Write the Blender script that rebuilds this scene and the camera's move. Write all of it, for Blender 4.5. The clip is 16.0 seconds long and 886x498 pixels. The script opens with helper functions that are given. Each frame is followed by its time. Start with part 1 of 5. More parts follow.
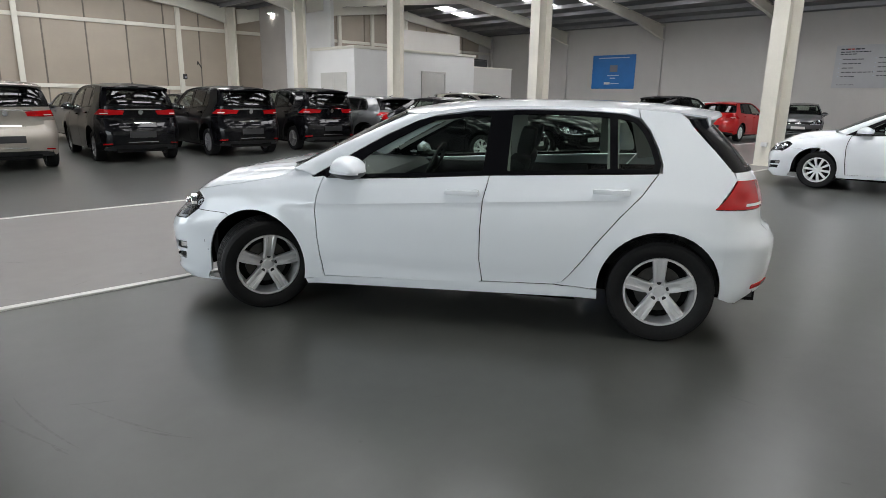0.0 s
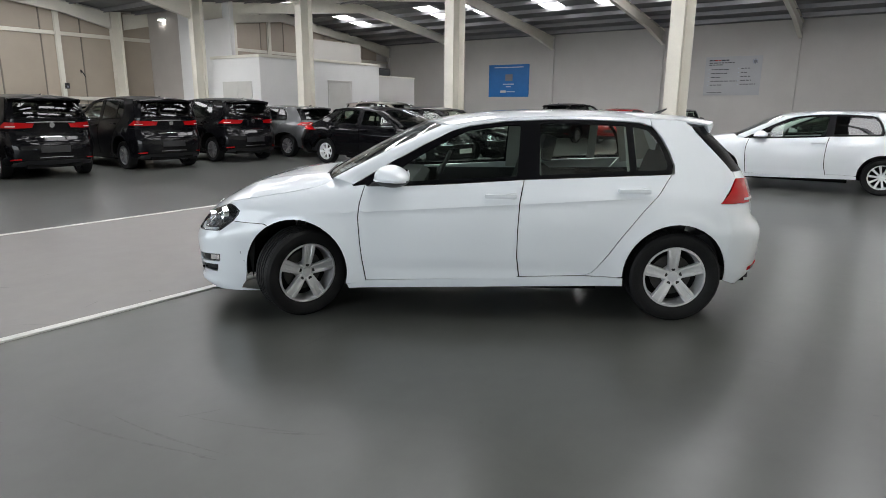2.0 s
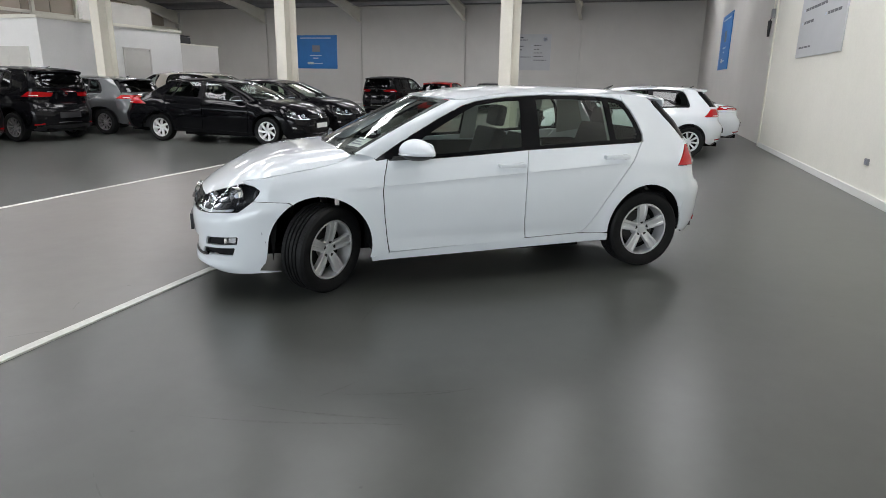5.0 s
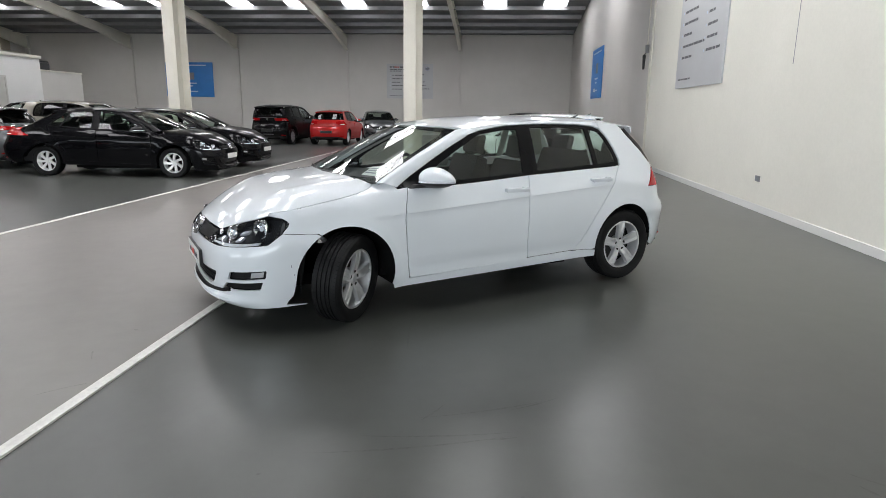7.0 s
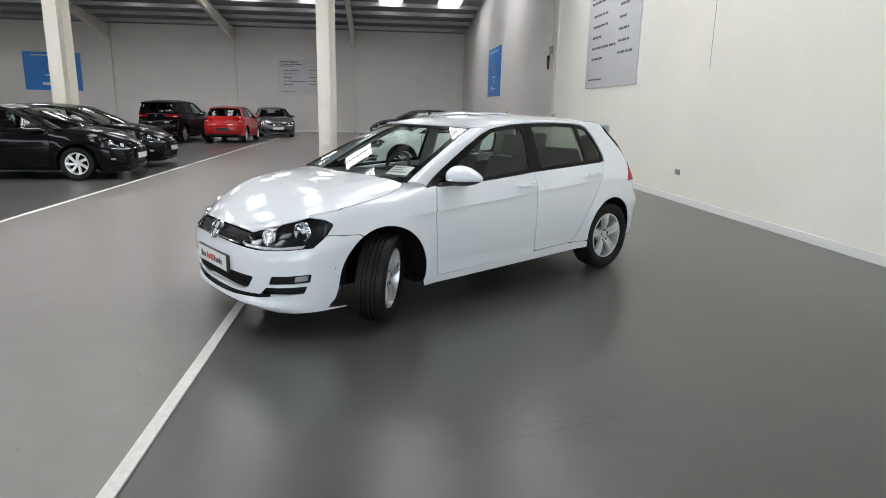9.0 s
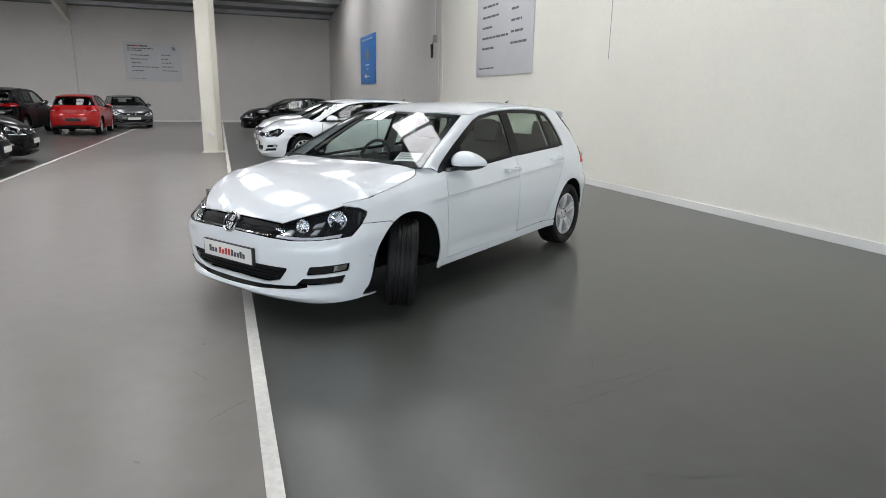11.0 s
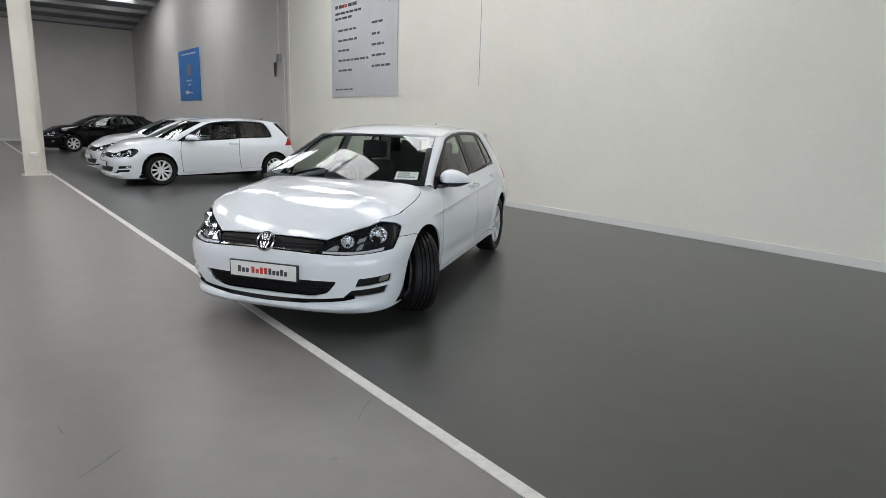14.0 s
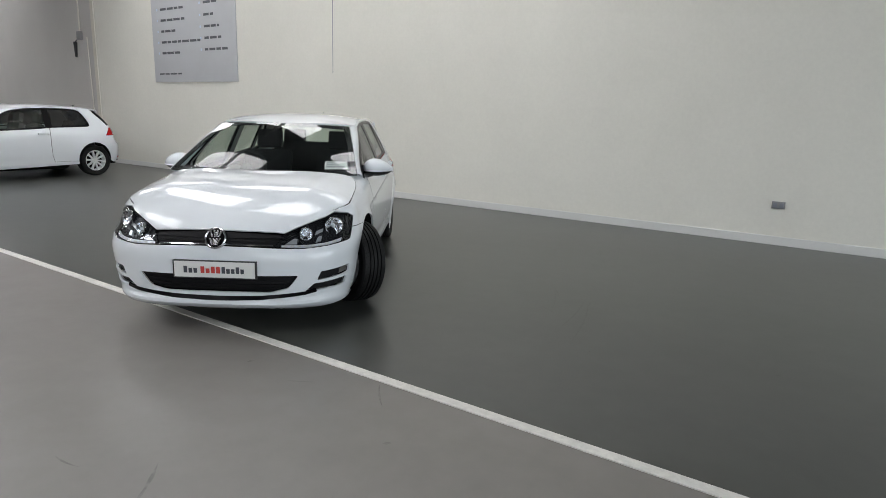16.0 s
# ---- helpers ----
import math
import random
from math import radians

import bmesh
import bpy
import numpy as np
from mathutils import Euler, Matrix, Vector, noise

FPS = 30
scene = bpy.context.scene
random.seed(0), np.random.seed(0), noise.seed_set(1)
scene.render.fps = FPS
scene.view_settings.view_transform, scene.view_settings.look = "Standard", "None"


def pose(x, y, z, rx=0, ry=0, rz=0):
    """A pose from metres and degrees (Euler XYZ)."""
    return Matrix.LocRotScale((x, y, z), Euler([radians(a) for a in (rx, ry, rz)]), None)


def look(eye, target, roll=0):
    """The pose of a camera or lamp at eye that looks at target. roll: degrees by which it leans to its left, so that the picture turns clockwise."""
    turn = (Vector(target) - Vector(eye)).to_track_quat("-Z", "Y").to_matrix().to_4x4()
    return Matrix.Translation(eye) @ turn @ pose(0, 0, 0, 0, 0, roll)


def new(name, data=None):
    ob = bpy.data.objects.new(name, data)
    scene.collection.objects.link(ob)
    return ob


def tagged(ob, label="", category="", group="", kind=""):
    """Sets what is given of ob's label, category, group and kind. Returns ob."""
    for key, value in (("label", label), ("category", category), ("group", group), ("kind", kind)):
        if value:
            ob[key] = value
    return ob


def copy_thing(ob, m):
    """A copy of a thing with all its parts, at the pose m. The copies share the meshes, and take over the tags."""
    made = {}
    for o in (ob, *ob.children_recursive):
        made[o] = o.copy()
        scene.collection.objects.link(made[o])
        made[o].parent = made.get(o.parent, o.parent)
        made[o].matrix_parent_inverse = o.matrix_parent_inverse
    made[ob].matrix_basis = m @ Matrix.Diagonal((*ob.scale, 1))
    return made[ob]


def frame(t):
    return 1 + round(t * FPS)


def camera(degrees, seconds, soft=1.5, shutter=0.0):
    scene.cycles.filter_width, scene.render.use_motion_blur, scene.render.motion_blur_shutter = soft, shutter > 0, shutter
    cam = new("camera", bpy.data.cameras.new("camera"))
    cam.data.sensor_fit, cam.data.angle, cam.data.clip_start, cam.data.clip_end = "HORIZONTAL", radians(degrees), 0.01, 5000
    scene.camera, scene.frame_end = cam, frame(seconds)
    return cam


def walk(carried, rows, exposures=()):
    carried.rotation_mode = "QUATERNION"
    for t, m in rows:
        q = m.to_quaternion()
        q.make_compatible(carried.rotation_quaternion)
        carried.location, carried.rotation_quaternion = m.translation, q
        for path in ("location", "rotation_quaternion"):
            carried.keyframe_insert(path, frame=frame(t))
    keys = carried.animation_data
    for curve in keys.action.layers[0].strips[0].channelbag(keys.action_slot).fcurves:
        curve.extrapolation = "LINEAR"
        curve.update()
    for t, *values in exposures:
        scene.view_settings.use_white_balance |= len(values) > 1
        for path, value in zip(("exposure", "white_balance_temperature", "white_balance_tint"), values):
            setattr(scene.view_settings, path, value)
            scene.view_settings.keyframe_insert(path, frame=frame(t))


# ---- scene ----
cam = camera(71.5, 16.0, soft=0.8)
PATH = [
    (0, (-0.01, -0.13, 1.456), (1.336, 1.269, 0.977), 0.9),
    (0.5, (-0.248, -0.036, 1.457), (1.203, 1.261, 0.997), 1.9),
    (1, (-0.482, 0.079, 1.463), (1.017, 1.309, 0.976), 2.2),
    (1.5, (-0.686, 0.256, 1.455), (0.81, 1.483, 0.951), 0.3),
    (2, (-0.882, 0.407, 1.471), (0.694, 1.552, 1.02), 0.5),
    (2.5, (-1.108, 0.572, 1.475), (0.534, 1.594, 0.964), 0.6),
    (3, (-1.286, 0.764, 1.467), (0.419, 1.7, 1.001), 0.7),
    (3.5, (-1.428, 0.981, 1.473), (0.308, 1.861, 1.013), 1.4),
    (4, (-1.58, 1.209, 1.476), (0.207, 1.952, 0.971), 1.5),
    (4.2, (-1.634, 1.304, 1.477), (0.166, 1.998, 0.949), 1.4),
    (6.3, (-2.102, 2.342, 1.48), (-0.177, 2.645, 1.03), 0.5),
    (6.5, (-2.132, 2.44, 1.48), (-0.2, 2.684, 1.022), 0.6),
    (7, (-2.186, 2.693, 1.485), (-0.241, 2.86, 1.047), 0.8),
    (7.5, (-2.249, 2.963, 1.49), (-0.316, 3.021, 0.98), 0.7),
    (8, (-2.279, 3.219, 1.486), (-0.335, 3.176, 1.02), 0.9),
    (8.5, (-2.277, 3.49, 1.493), (-0.336, 3.354, 1.031), 0.9),
    (8.7, (-2.274, 3.598, 1.492), (-0.333, 3.433, 1.04), 1.2),
    (10.8, (-2.188, 4.81, 1.462), (-0.345, 4.206, 0.974), -0.3),
    (11, (-2.183, 4.919, 1.463), (-0.353, 4.263, 0.993), 1.0),
    (11.5, (-2.174, 5.177, 1.451), (-0.37, 4.447, 0.993), 0.2),
    (12, (-2.166, 5.443, 1.47), (-0.4, 4.624, 1.012), 0.3),
    (12.5, (-2.157, 5.728, 1.482), (-0.474, 4.743, 1.037), 1.0),
    (13, (-2.11, 5.982, 1.482), (-0.45, 4.942, 1.078), 2.4),
    (13.5, (-2.016, 6.239, 1.487), (-0.406, 5.133, 1.059), 0.5),
    (14, (-1.906, 6.496, 1.477), (-0.362, 5.29, 1.076), 1.6),
    (14.5, (-1.775, 6.719, 1.482), (-0.323, 5.417, 1.041), 1.5),
    (15, (-1.625, 6.905, 1.476), (-0.267, 5.498, 1.055), 0.6),
    (15.5, (-1.457, 7.082, 1.475), (-0.215, 5.558, 1.106), 2.0),
    (16, (-1.282, 7.302, 1.46), (-0.184, 5.684, 1.04), 1.8),
]
walk(cam, [(t, look(eye, target, roll)) for t, eye, target, roll in PATH],
     exposures=[(0, -0.01), (3, 0.07), (7, 0.06), (11, 0.0), (13, -0.15), (16, -0.34)])

from mathutils import geometry

# ---- world and daylight ----
world = bpy.data.worlds.new("world")
scene.world = world
world.use_nodes = True
wn = world.node_tree.nodes
sky = wn.new("ShaderNodeTexSky")
sky.sky_type, sky.sun_disc = "NISHITA", False
sky.sun_elevation, sky.sun_rotation = radians(40), radians(200)
wn["Background"].inputs[1].default_value = 0.1
world.node_tree.links.new(sky.outputs[0], wn["Background"].inputs[0])

# daylight of the two open doorways in the front wall: from y, to y, energy
DOORWAYS = ((0.6, 9.4, 560.0), (13.0, 29.0, 720.0))
for y0, y1, energy in DOORWAYS:
    lamp = bpy.data.lights.new("doorway_daylight", "AREA")
    lamp.shape, lamp.size, lamp.size_y, lamp.energy, lamp.color = "RECTANGLE", y1 - y0 - 0.4, 4.2, energy, (0.89, 0.95, 1.0)
    new("doorway_daylight", lamp).matrix_basis = look((-9.05, (y0 + y1) / 2, 2.3), (0, (y0 + y1) / 2, 2.0))

# the hall, in metres: x across the span, y along it
X_FRONT, X_BACK, Y_NEAR, Y_FAR = -9.0, 36.5, -1.42, 33.0
VALLEY_X, EAVE, PITCH = 15.75, 5.95, 0.122
SPAN = X_BACK - VALLEY_X
BAYS = [5.14 + 6.9 * k for k in range(-1, 5)]
LINE_NEAR, LINE_FAR = 4.806, 8.47


def roof_z(x):
    """Underside of the roof: two equal spans with a valley over the columns."""
    d = abs(x - VALLEY_X)
    return EAVE + PITCH * (SPAN / 2 - abs(d - SPAN / 2))


# ---- materials ----
def material(name, color, rough=0.5, metal=0.0, vary=0.0, scale=3.0, fine=0.0, fine_scale=60.0, bump=0.0, bump_scale=200.0,
             rough_vary=0.0, coat=0.0, spec=0.5, obj_random=0.0, stretch=(1, 1, 1)):
    """A painted or plain surface with broad stains, fine grain and relief."""
    m = bpy.data.materials.new(name)
    m.use_nodes = True
    nt = m.node_tree
    b = nt.nodes["Principled BSDF"]
    b.inputs["Roughness"].default_value, b.inputs["Metallic"].default_value = rough, metal
    b.inputs["Coat Weight"].default_value, b.inputs["Specular IOR Level"].default_value = coat, spec
    b.inputs["Coat Roughness"].default_value = 0.03
    b.inputs["Base Color"].default_value = (*color, 1)
    geo = nt.nodes.new("ShaderNodeNewGeometry")
    mp = nt.nodes.new("ShaderNodeMapping")
    mp.inputs["Scale"].default_value = stretch
    nt.links.new(geo.outputs["Position"], mp.inputs["Vector"])

    def tex(sc, detail=6.0, rough_=0.6):
        n = nt.nodes.new("ShaderNodeTexNoise")
        n.inputs["Scale"].default_value, n.inputs["Detail"].default_value, n.inputs["Roughness"].default_value = sc, detail, rough_
        nt.links.new(mp.outputs[0], n.inputs["Vector"])
        return n

    def ranged(src, lo, hi, a=0.2, c=0.8):
        r = nt.nodes.new("ShaderNodeMapRange")
        r.interpolation_type = "SMOOTHSTEP"
        r.inputs[1].default_value, r.inputs[2].default_value, r.inputs[3].default_value, r.inputs[4].default_value = a, c, lo, hi
        nt.links.new(src, r.inputs[0])
        return r.outputs[0]

    broad = tex(scale)
    value = None
    if vary:
        value = ranged(broad.outputs["Fac"], 1 - vary, 1 + vary)
    if fine:
        g = ranged(tex(fine_scale, 3).outputs["Fac"], 1 - fine, 1 + fine)
        if value is None:
            value = g
        else:
            mul = nt.nodes.new("ShaderNodeMath")
            mul.operation = "MULTIPLY"
            nt.links.new(value, mul.inputs[0]), nt.links.new(g, mul.inputs[1])
            value = mul.outputs[0]
    if obj_random:
        info = nt.nodes.new("ShaderNodeObjectInfo")
        g = ranged(info.outputs["Random"], 1 - obj_random, 1 + obj_random, 0, 1)
        if value is None:
            value = g
        else:
            mul = nt.nodes.new("ShaderNodeMath")
            mul.operation = "MULTIPLY"
            nt.links.new(value, mul.inputs[0]), nt.links.new(g, mul.inputs[1])
            value = mul.outputs[0]
    if value is not None:
        mix = nt.nodes.new("ShaderNodeVectorMath")
        mix.operation = "SCALE"
        mix.inputs[0].default_value = color
        nt.links.new(value, mix.inputs["Scale"])
        nt.links.new(mix.outputs[0], b.inputs["Base Color"])
    if rough_vary:
        nt.links.new(ranged(tex(scale * 2.3).outputs["Fac"], max(0.02, rough - rough_vary), rough + rough_vary), b.inputs["Roughness"])
    if bump:
        bp = nt.nodes.new("ShaderNodeBump")
        bp.inputs["Strength"].default_value, bp.inputs["Distance"].default_value = bump, 0.002
        nt.links.new(tex(bump_scale, 2).outputs["Fac"], bp.inputs["Height"])
        nt.links.new(bp.outputs[0], b.inputs["Normal"])
    return m


def glow(name, color, strength):
    m = bpy.data.materials.new(name)
    m.use_nodes = True
    b = m.node_tree.nodes["Principled BSDF"]
    b.inputs["Base Color"].default_value = (0.8, 0.8, 0.8, 1)
    b.inputs["Emission Color"].default_value, b.inputs["Emission Strength"].default_value = (*color, 1), strength
    return m


def glass(name, color, rough=0.0):
    """Tinted sheet glass: gloss over a tinted see-through pane."""
    m = bpy.data.materials.new(name)
    m.use_nodes = True
    nt = m.node_tree
    nt.nodes.clear()
    out, mix = nt.nodes.new("ShaderNodeOutputMaterial"), nt.nodes.new("ShaderNodeMixShader")
    tr, gl, lw = nt.nodes.new("ShaderNodeBsdfTransparent"), nt.nodes.new("ShaderNodeBsdfGlossy"), nt.nodes.new("ShaderNodeLayerWeight")
    tr.inputs["Color"].default_value, gl.inputs["Roughness"].default_value, lw.inputs["Blend"].default_value = (*color, 1), rough, 0.5
    # the same gloss from both sides of the sheet: 0.045 head on, rising steeply towards grazing
    up, add = nt.nodes.new("ShaderNodeMath"), nt.nodes.new("ShaderNodeMath")
    up.operation, add.operation = "POWER", "MULTIPLY_ADD"
    up.inputs[1].default_value, add.inputs[1].default_value, add.inputs[2].default_value = 5.0, 0.92, 0.05
    nt.links.new(lw.outputs["Facing"], up.inputs[0]), nt.links.new(up.outputs[0], add.inputs[0]), nt.links.new(add.outputs[0], mix.inputs[0])
    nt.links.new(tr.outputs[0], mix.inputs[1]), nt.links.new(gl.outputs[0], mix.inputs[2])
    nt.links.new(mix.outputs[0], out.inputs[0])
    return m


FLOOR_GREY = material("grey epoxy floor", (0.065, 0.068, 0.062), 0.29, spec=0.42, vary=0.13, scale=0.35, fine=0.07, fine_scale=5.0)
FLOOR_AISLE = material("light grey aisle paint", (0.198, 0.185, 0.172), 0.32, spec=0.45, vary=0.09, scale=0.4, fine=0.05, fine_scale=5.0)
LINE_WHITE = material("worn white line paint", (0.72, 0.71, 0.67), 0.35, vary=0.10, scale=2.5, fine=0.10, fine_scale=30)
SCUFF_LIGHT = material("faint rubber smear", (0.148, 0.138, 0.128), 0.32, spec=0.45, fine=0.3, fine_scale=30)
SCUFF_SOFT = material("faint dark smear", (0.058, 0.061, 0.055), 0.28, spec=0.42, fine=0.3, fine_scale=30)
# the shade on the partition by the gable is put into this colour
WALL_SHADE = material("wall paint darkened for shade", (0.46, 0.43, 0.40), 0.6, vary=0.06, scale=0.8, fine=0.03)
SEAM_DARK = material("cladding joint sealant", (0.18, 0.16, 0.135), 0.6, fine=0.1)
SCUFF = material("rubber scuff", (0.050, 0.052, 0.047), 0.28, spec=0.42, fine=0.3, fine_scale=30)
WALL_WHITE = material("white wall paint", (0.63, 0.612, 0.588), 0.55, vary=0.035, scale=0.7, fine=0.02, fine_scale=25, bump=0.05, bump_scale=120)
# whiter wall paint, its colour raised in place of light from the front
WALL_LIT = material("white partition paint lightened as if lit", (0.80, 0.80, 0.79), 0.5, vary=0.03, scale=0.7, fine=0.02, fine_scale=25)
WALL_CREAM = material("cream wall paint", (0.81, 0.795, 0.725), 0.5, vary=0.035, scale=0.6, fine=0.02, fine_scale=25, bump=0.05, bump_scale=120)
CLADDING = material("beige steel cladding", (0.405, 0.352, 0.287), 0.5, vary=0.05, scale=0.8, fine=0.03, obj_random=0.05)
STEEL_WHITE = material("white painted steel", (0.74, 0.72, 0.64), 0.4, vary=0.05, scale=1.5, fine=0.03, fine_scale=40)
STEEL_CREAM = material("cream painted steel", (0.75, 0.72, 0.635), 0.4, vary=0.05, scale=1.5, fine=0.03, fine_scale=40)
ROOF_DARK = material("dark grey roof deck", (0.16, 0.165, 0.17), 0.5, vary=0.1, scale=1.0, fine=0.05)
PURLIN = material("galvanised purlin", (0.30, 0.30, 0.31), 0.4, metal=0.5, vary=0.1, scale=2)
SKYLIGHT = glow("daylight through rooflight sheet", (0.972, 0.97, 0.995), 8.9)
DOOR_GREY = material("pale grey door paint", (0.58, 0.57, 0.54), 0.45, vary=0.03)
BLUE_SIGN = material("blue banner vinyl", (0.035, 0.22, 0.62), 0.4, vary=0.05, scale=2)
GREY_SIGN = material("pale grey board", (0.55, 0.56, 0.58), 0.35, vary=0.03, scale=2)
INK = material("dark print", (0.06, 0.065, 0.08), 0.5)
INK_DIM = material("soft black print", (0.11, 0.115, 0.13), 0.5)
INK_GREY = material("grey print", (0.25, 0.26, 0.3), 0.5)
INK_LIGHT = material("pale print", (0.62, 0.7, 0.82), 0.5)
INK_RED = material("red print", (0.55, 0.06, 0.05), 0.5)
PLASTIC_BLACK = material("black plastic", (0.02, 0.02, 0.022), 0.45, fine=0.1)
PLASTIC_WHITE = material("white plastic", (0.75, 0.75, 0.73), 0.4)


# ---- mesh helpers ----
def link(name, bm, mat, smooth=None, parent=None, label=""):
    me = bpy.data.meshes.new(name)
    bm.normal_update()
    bm.to_mesh(me)
    bm.free()
    for m in mat if isinstance(mat, (list, tuple)) else [mat]:
        me.materials.append(m)
    ob = new(name, me)
    if smooth is not None:
        me.polygons.foreach_set("use_smooth", [True] * len(me.polygons))
        if smooth < 179:
            me.set_sharp_from_angle(angle=radians(smooth))
    if parent:
        ob.parent = parent
    if label:
        ob["label"] = label
    return ob


def part(name, bm, mat, parent, label="", smooth=30):
    return link(name, bm, mat, smooth, parent, label)


def thing(name, m, label, category, group=""):
    ob = new(name)
    ob.matrix_basis = m
    return tagged(ob, label, category, group)


def box(bm, lo, hi, bevel=0.0, m=None):
    """An axis-aligned box from corner lo to corner hi, added to bm."""
    r = bmesh.ops.create_cube(bm, size=1.0)
    vs = r["verts"]
    for v in vs:
        v.co = Vector([l + (c + 0.5) * (h - l) for c, l, h in zip(v.co, lo, hi)])
    if bevel:
        es = list({e for v in vs for e in v.link_edges})
        vs = list({v for f in bmesh.ops.bevel(bm, geom=es, offset=bevel, segments=2, affect="EDGES", profile=0.7)["faces"] for v in f.verts}
                  | {v for v in vs if v.is_valid})
    if m is not None:
        bmesh.ops.transform(bm, matrix=m, verts=[v for v in vs if v.is_valid])
    return bm


def boxes(*specs, bevel=0.0):
    bm = bmesh.new()
    for lo, hi in specs:
        box(bm, lo, hi, bevel)
    return bm


def cyl(bm, a, b, r, seg=16, r2=None):
    """A capped cylinder from a to b."""
    a, b = Vector(a), Vector(b)
    m = Matrix.Translation((a + b) / 2) @ (b - a).to_track_quat("Z", "Y").to_matrix().to_4x4()
    bmesh.ops.create_cone(bm, cap_ends=True, segments=seg, radius1=r, radius2=r if r2 is None else r2, depth=(b - a).length, matrix=m)
    return bm


def structure(name, bm, mat, label, smooth=None):
    return tagged(link(name, bm, mat, smooth), label, "", "", "structure")


# ---- floor ----
structure("floor", boxes(((X_FRONT - 0.3, Y_NEAR - 0.3, -0.2), (X_BACK + 0.3, Y_FAR + 0.3, 0.0))), FLOOR_GREY, "glossy dark grey painted concrete hall floor")
structure("floor_aisle", boxes(((X_FRONT, LINE_NEAR, -0.002), (X_BACK, LINE_FAR, 0.006))), FLOOR_AISLE, "lighter grey painted drive aisle between white lines")
for n, y in enumerate((LINE_NEAR, LINE_FAR)):
    structure(f"floor_marking_{n + 1}", boxes(((X_FRONT, y - 0.03, 0.0), (X_BACK - 0.02, y + 0.038, 0.012))), LINE_WHITE, "straight worn white painted floor line")

# ---- walls ----
structure("wall_back", boxes(((X_BACK, Y_NEAR - 0.3, 0), (X_BACK + 0.25, Y_FAR + 0.3, 6.4))), WALL_WHITE, "plain white painted back wall of the hall")
structure("wall_end_near", boxes(((X_FRONT, Y_NEAR - 0.25, 0), (15.85, Y_NEAR, 9.0))), WALL_CREAM, "smooth cream painted end wall beside the car")
structure("wall_end_recess", boxes(((15.85, Y_NEAR - 0.35, 0), (X_BACK, Y_NEAR - 0.1, 9.0))), WALL_WHITE, "white painted end wall with a blue banner")
structure("wall_end_far", boxes(((X_FRONT - 0.25, Y_FAR + 0.12, 0), (X_BACK + 0.25, Y_FAR + 0.3, 9.0))), WALL_WHITE, "far gable wall behind the cladding")
piers = [Y_NEAR - 0.25] + [y for d in DOORWAYS for y in d[:2]] + [Y_FAR + 0.3]
structure("wall_front", boxes(*[((X_FRONT - 0.25, ya, 0), (X_FRONT, yb, 4.5)) for ya, yb in zip(piers[::2], piers[1::2])], ((X_FRONT - 0.25, piers[0], 4.5), (X_FRONT, piers[-1], 8.6))), WALL_WHITE, "white painted front wall of the hall")
structure("baseboard", boxes(((X_FRONT, Y_NEAR, 0), (15.85, Y_NEAR + 0.02, 0.11)), bevel=0.004), PLASTIC_WHITE, "low white skirting along the cream wall")
structure("baseboard_back", boxes(((X_BACK - 0.02, Y_NEAR, 0), (X_BACK, Y_FAR, 0.11)), bevel=0.004), PLASTIC_WHITE, "low white skirting along the back wall")

# ---- roof ----
bm = bmesh.new()
RIDGE_FRONT, RIDGE_BACK = VALLEY_X - SPAN / 2, VALLEY_X + SPAN / 2
for xa, xb in ((X_FRONT - 0.25, RIDGE_FRONT), (RIDGE_FRONT, VALLEY_X), (VALLEY_X, RIDGE_BACK), (RIDGE_BACK, X_BACK + 0.25)):
    za, zb = roof_z(xa), roof_z(xb)
    vs = [bm.verts.new((x, y, z + dz)) for dz in (0, 0.12) for x, z in ((xa, za), (xb, zb)) for y in (Y_NEAR - 0.4, Y_FAR + 0.4)]
    for q in ((0, 1, 3, 2), (4, 6, 7, 5), (0, 2, 6, 4), (1, 5, 7, 3), (0, 4, 5, 1), (2, 3, 7, 6)):
        bm.faces.new([vs[i] for i in q])
structure("ceiling", bm, ROOF_DARK, "dark grey sheet metal roof of the hall")


def sloped_beam(bm, y, xa, xb, w, drop_a, drop_b):
    """A rafter under the roof from xa to xb, with an I-shaped section."""
    for (dy, t0, t1) in ((w, 0.0, 0.02), (0.012, 0.02, 0.98), (w, 0.98, 1.0)):
        vs = []
        for x, d in ((xa, drop_a), (xb, drop_b)):
            z = roof_z(x) - 0.16
            vs += [bm.verts.new((x, y + s * dy / 2, z - d * t)) for t in (t0, t1) for s in (-1, 1)]
        for q in ((0, 1, 3, 2), (4, 6, 7, 5), (0, 4, 5, 1), (2, 3, 7, 6), (0, 2, 6, 4), (1, 5, 7, 3)):
            bm.faces.new([vs[i] for i in q])


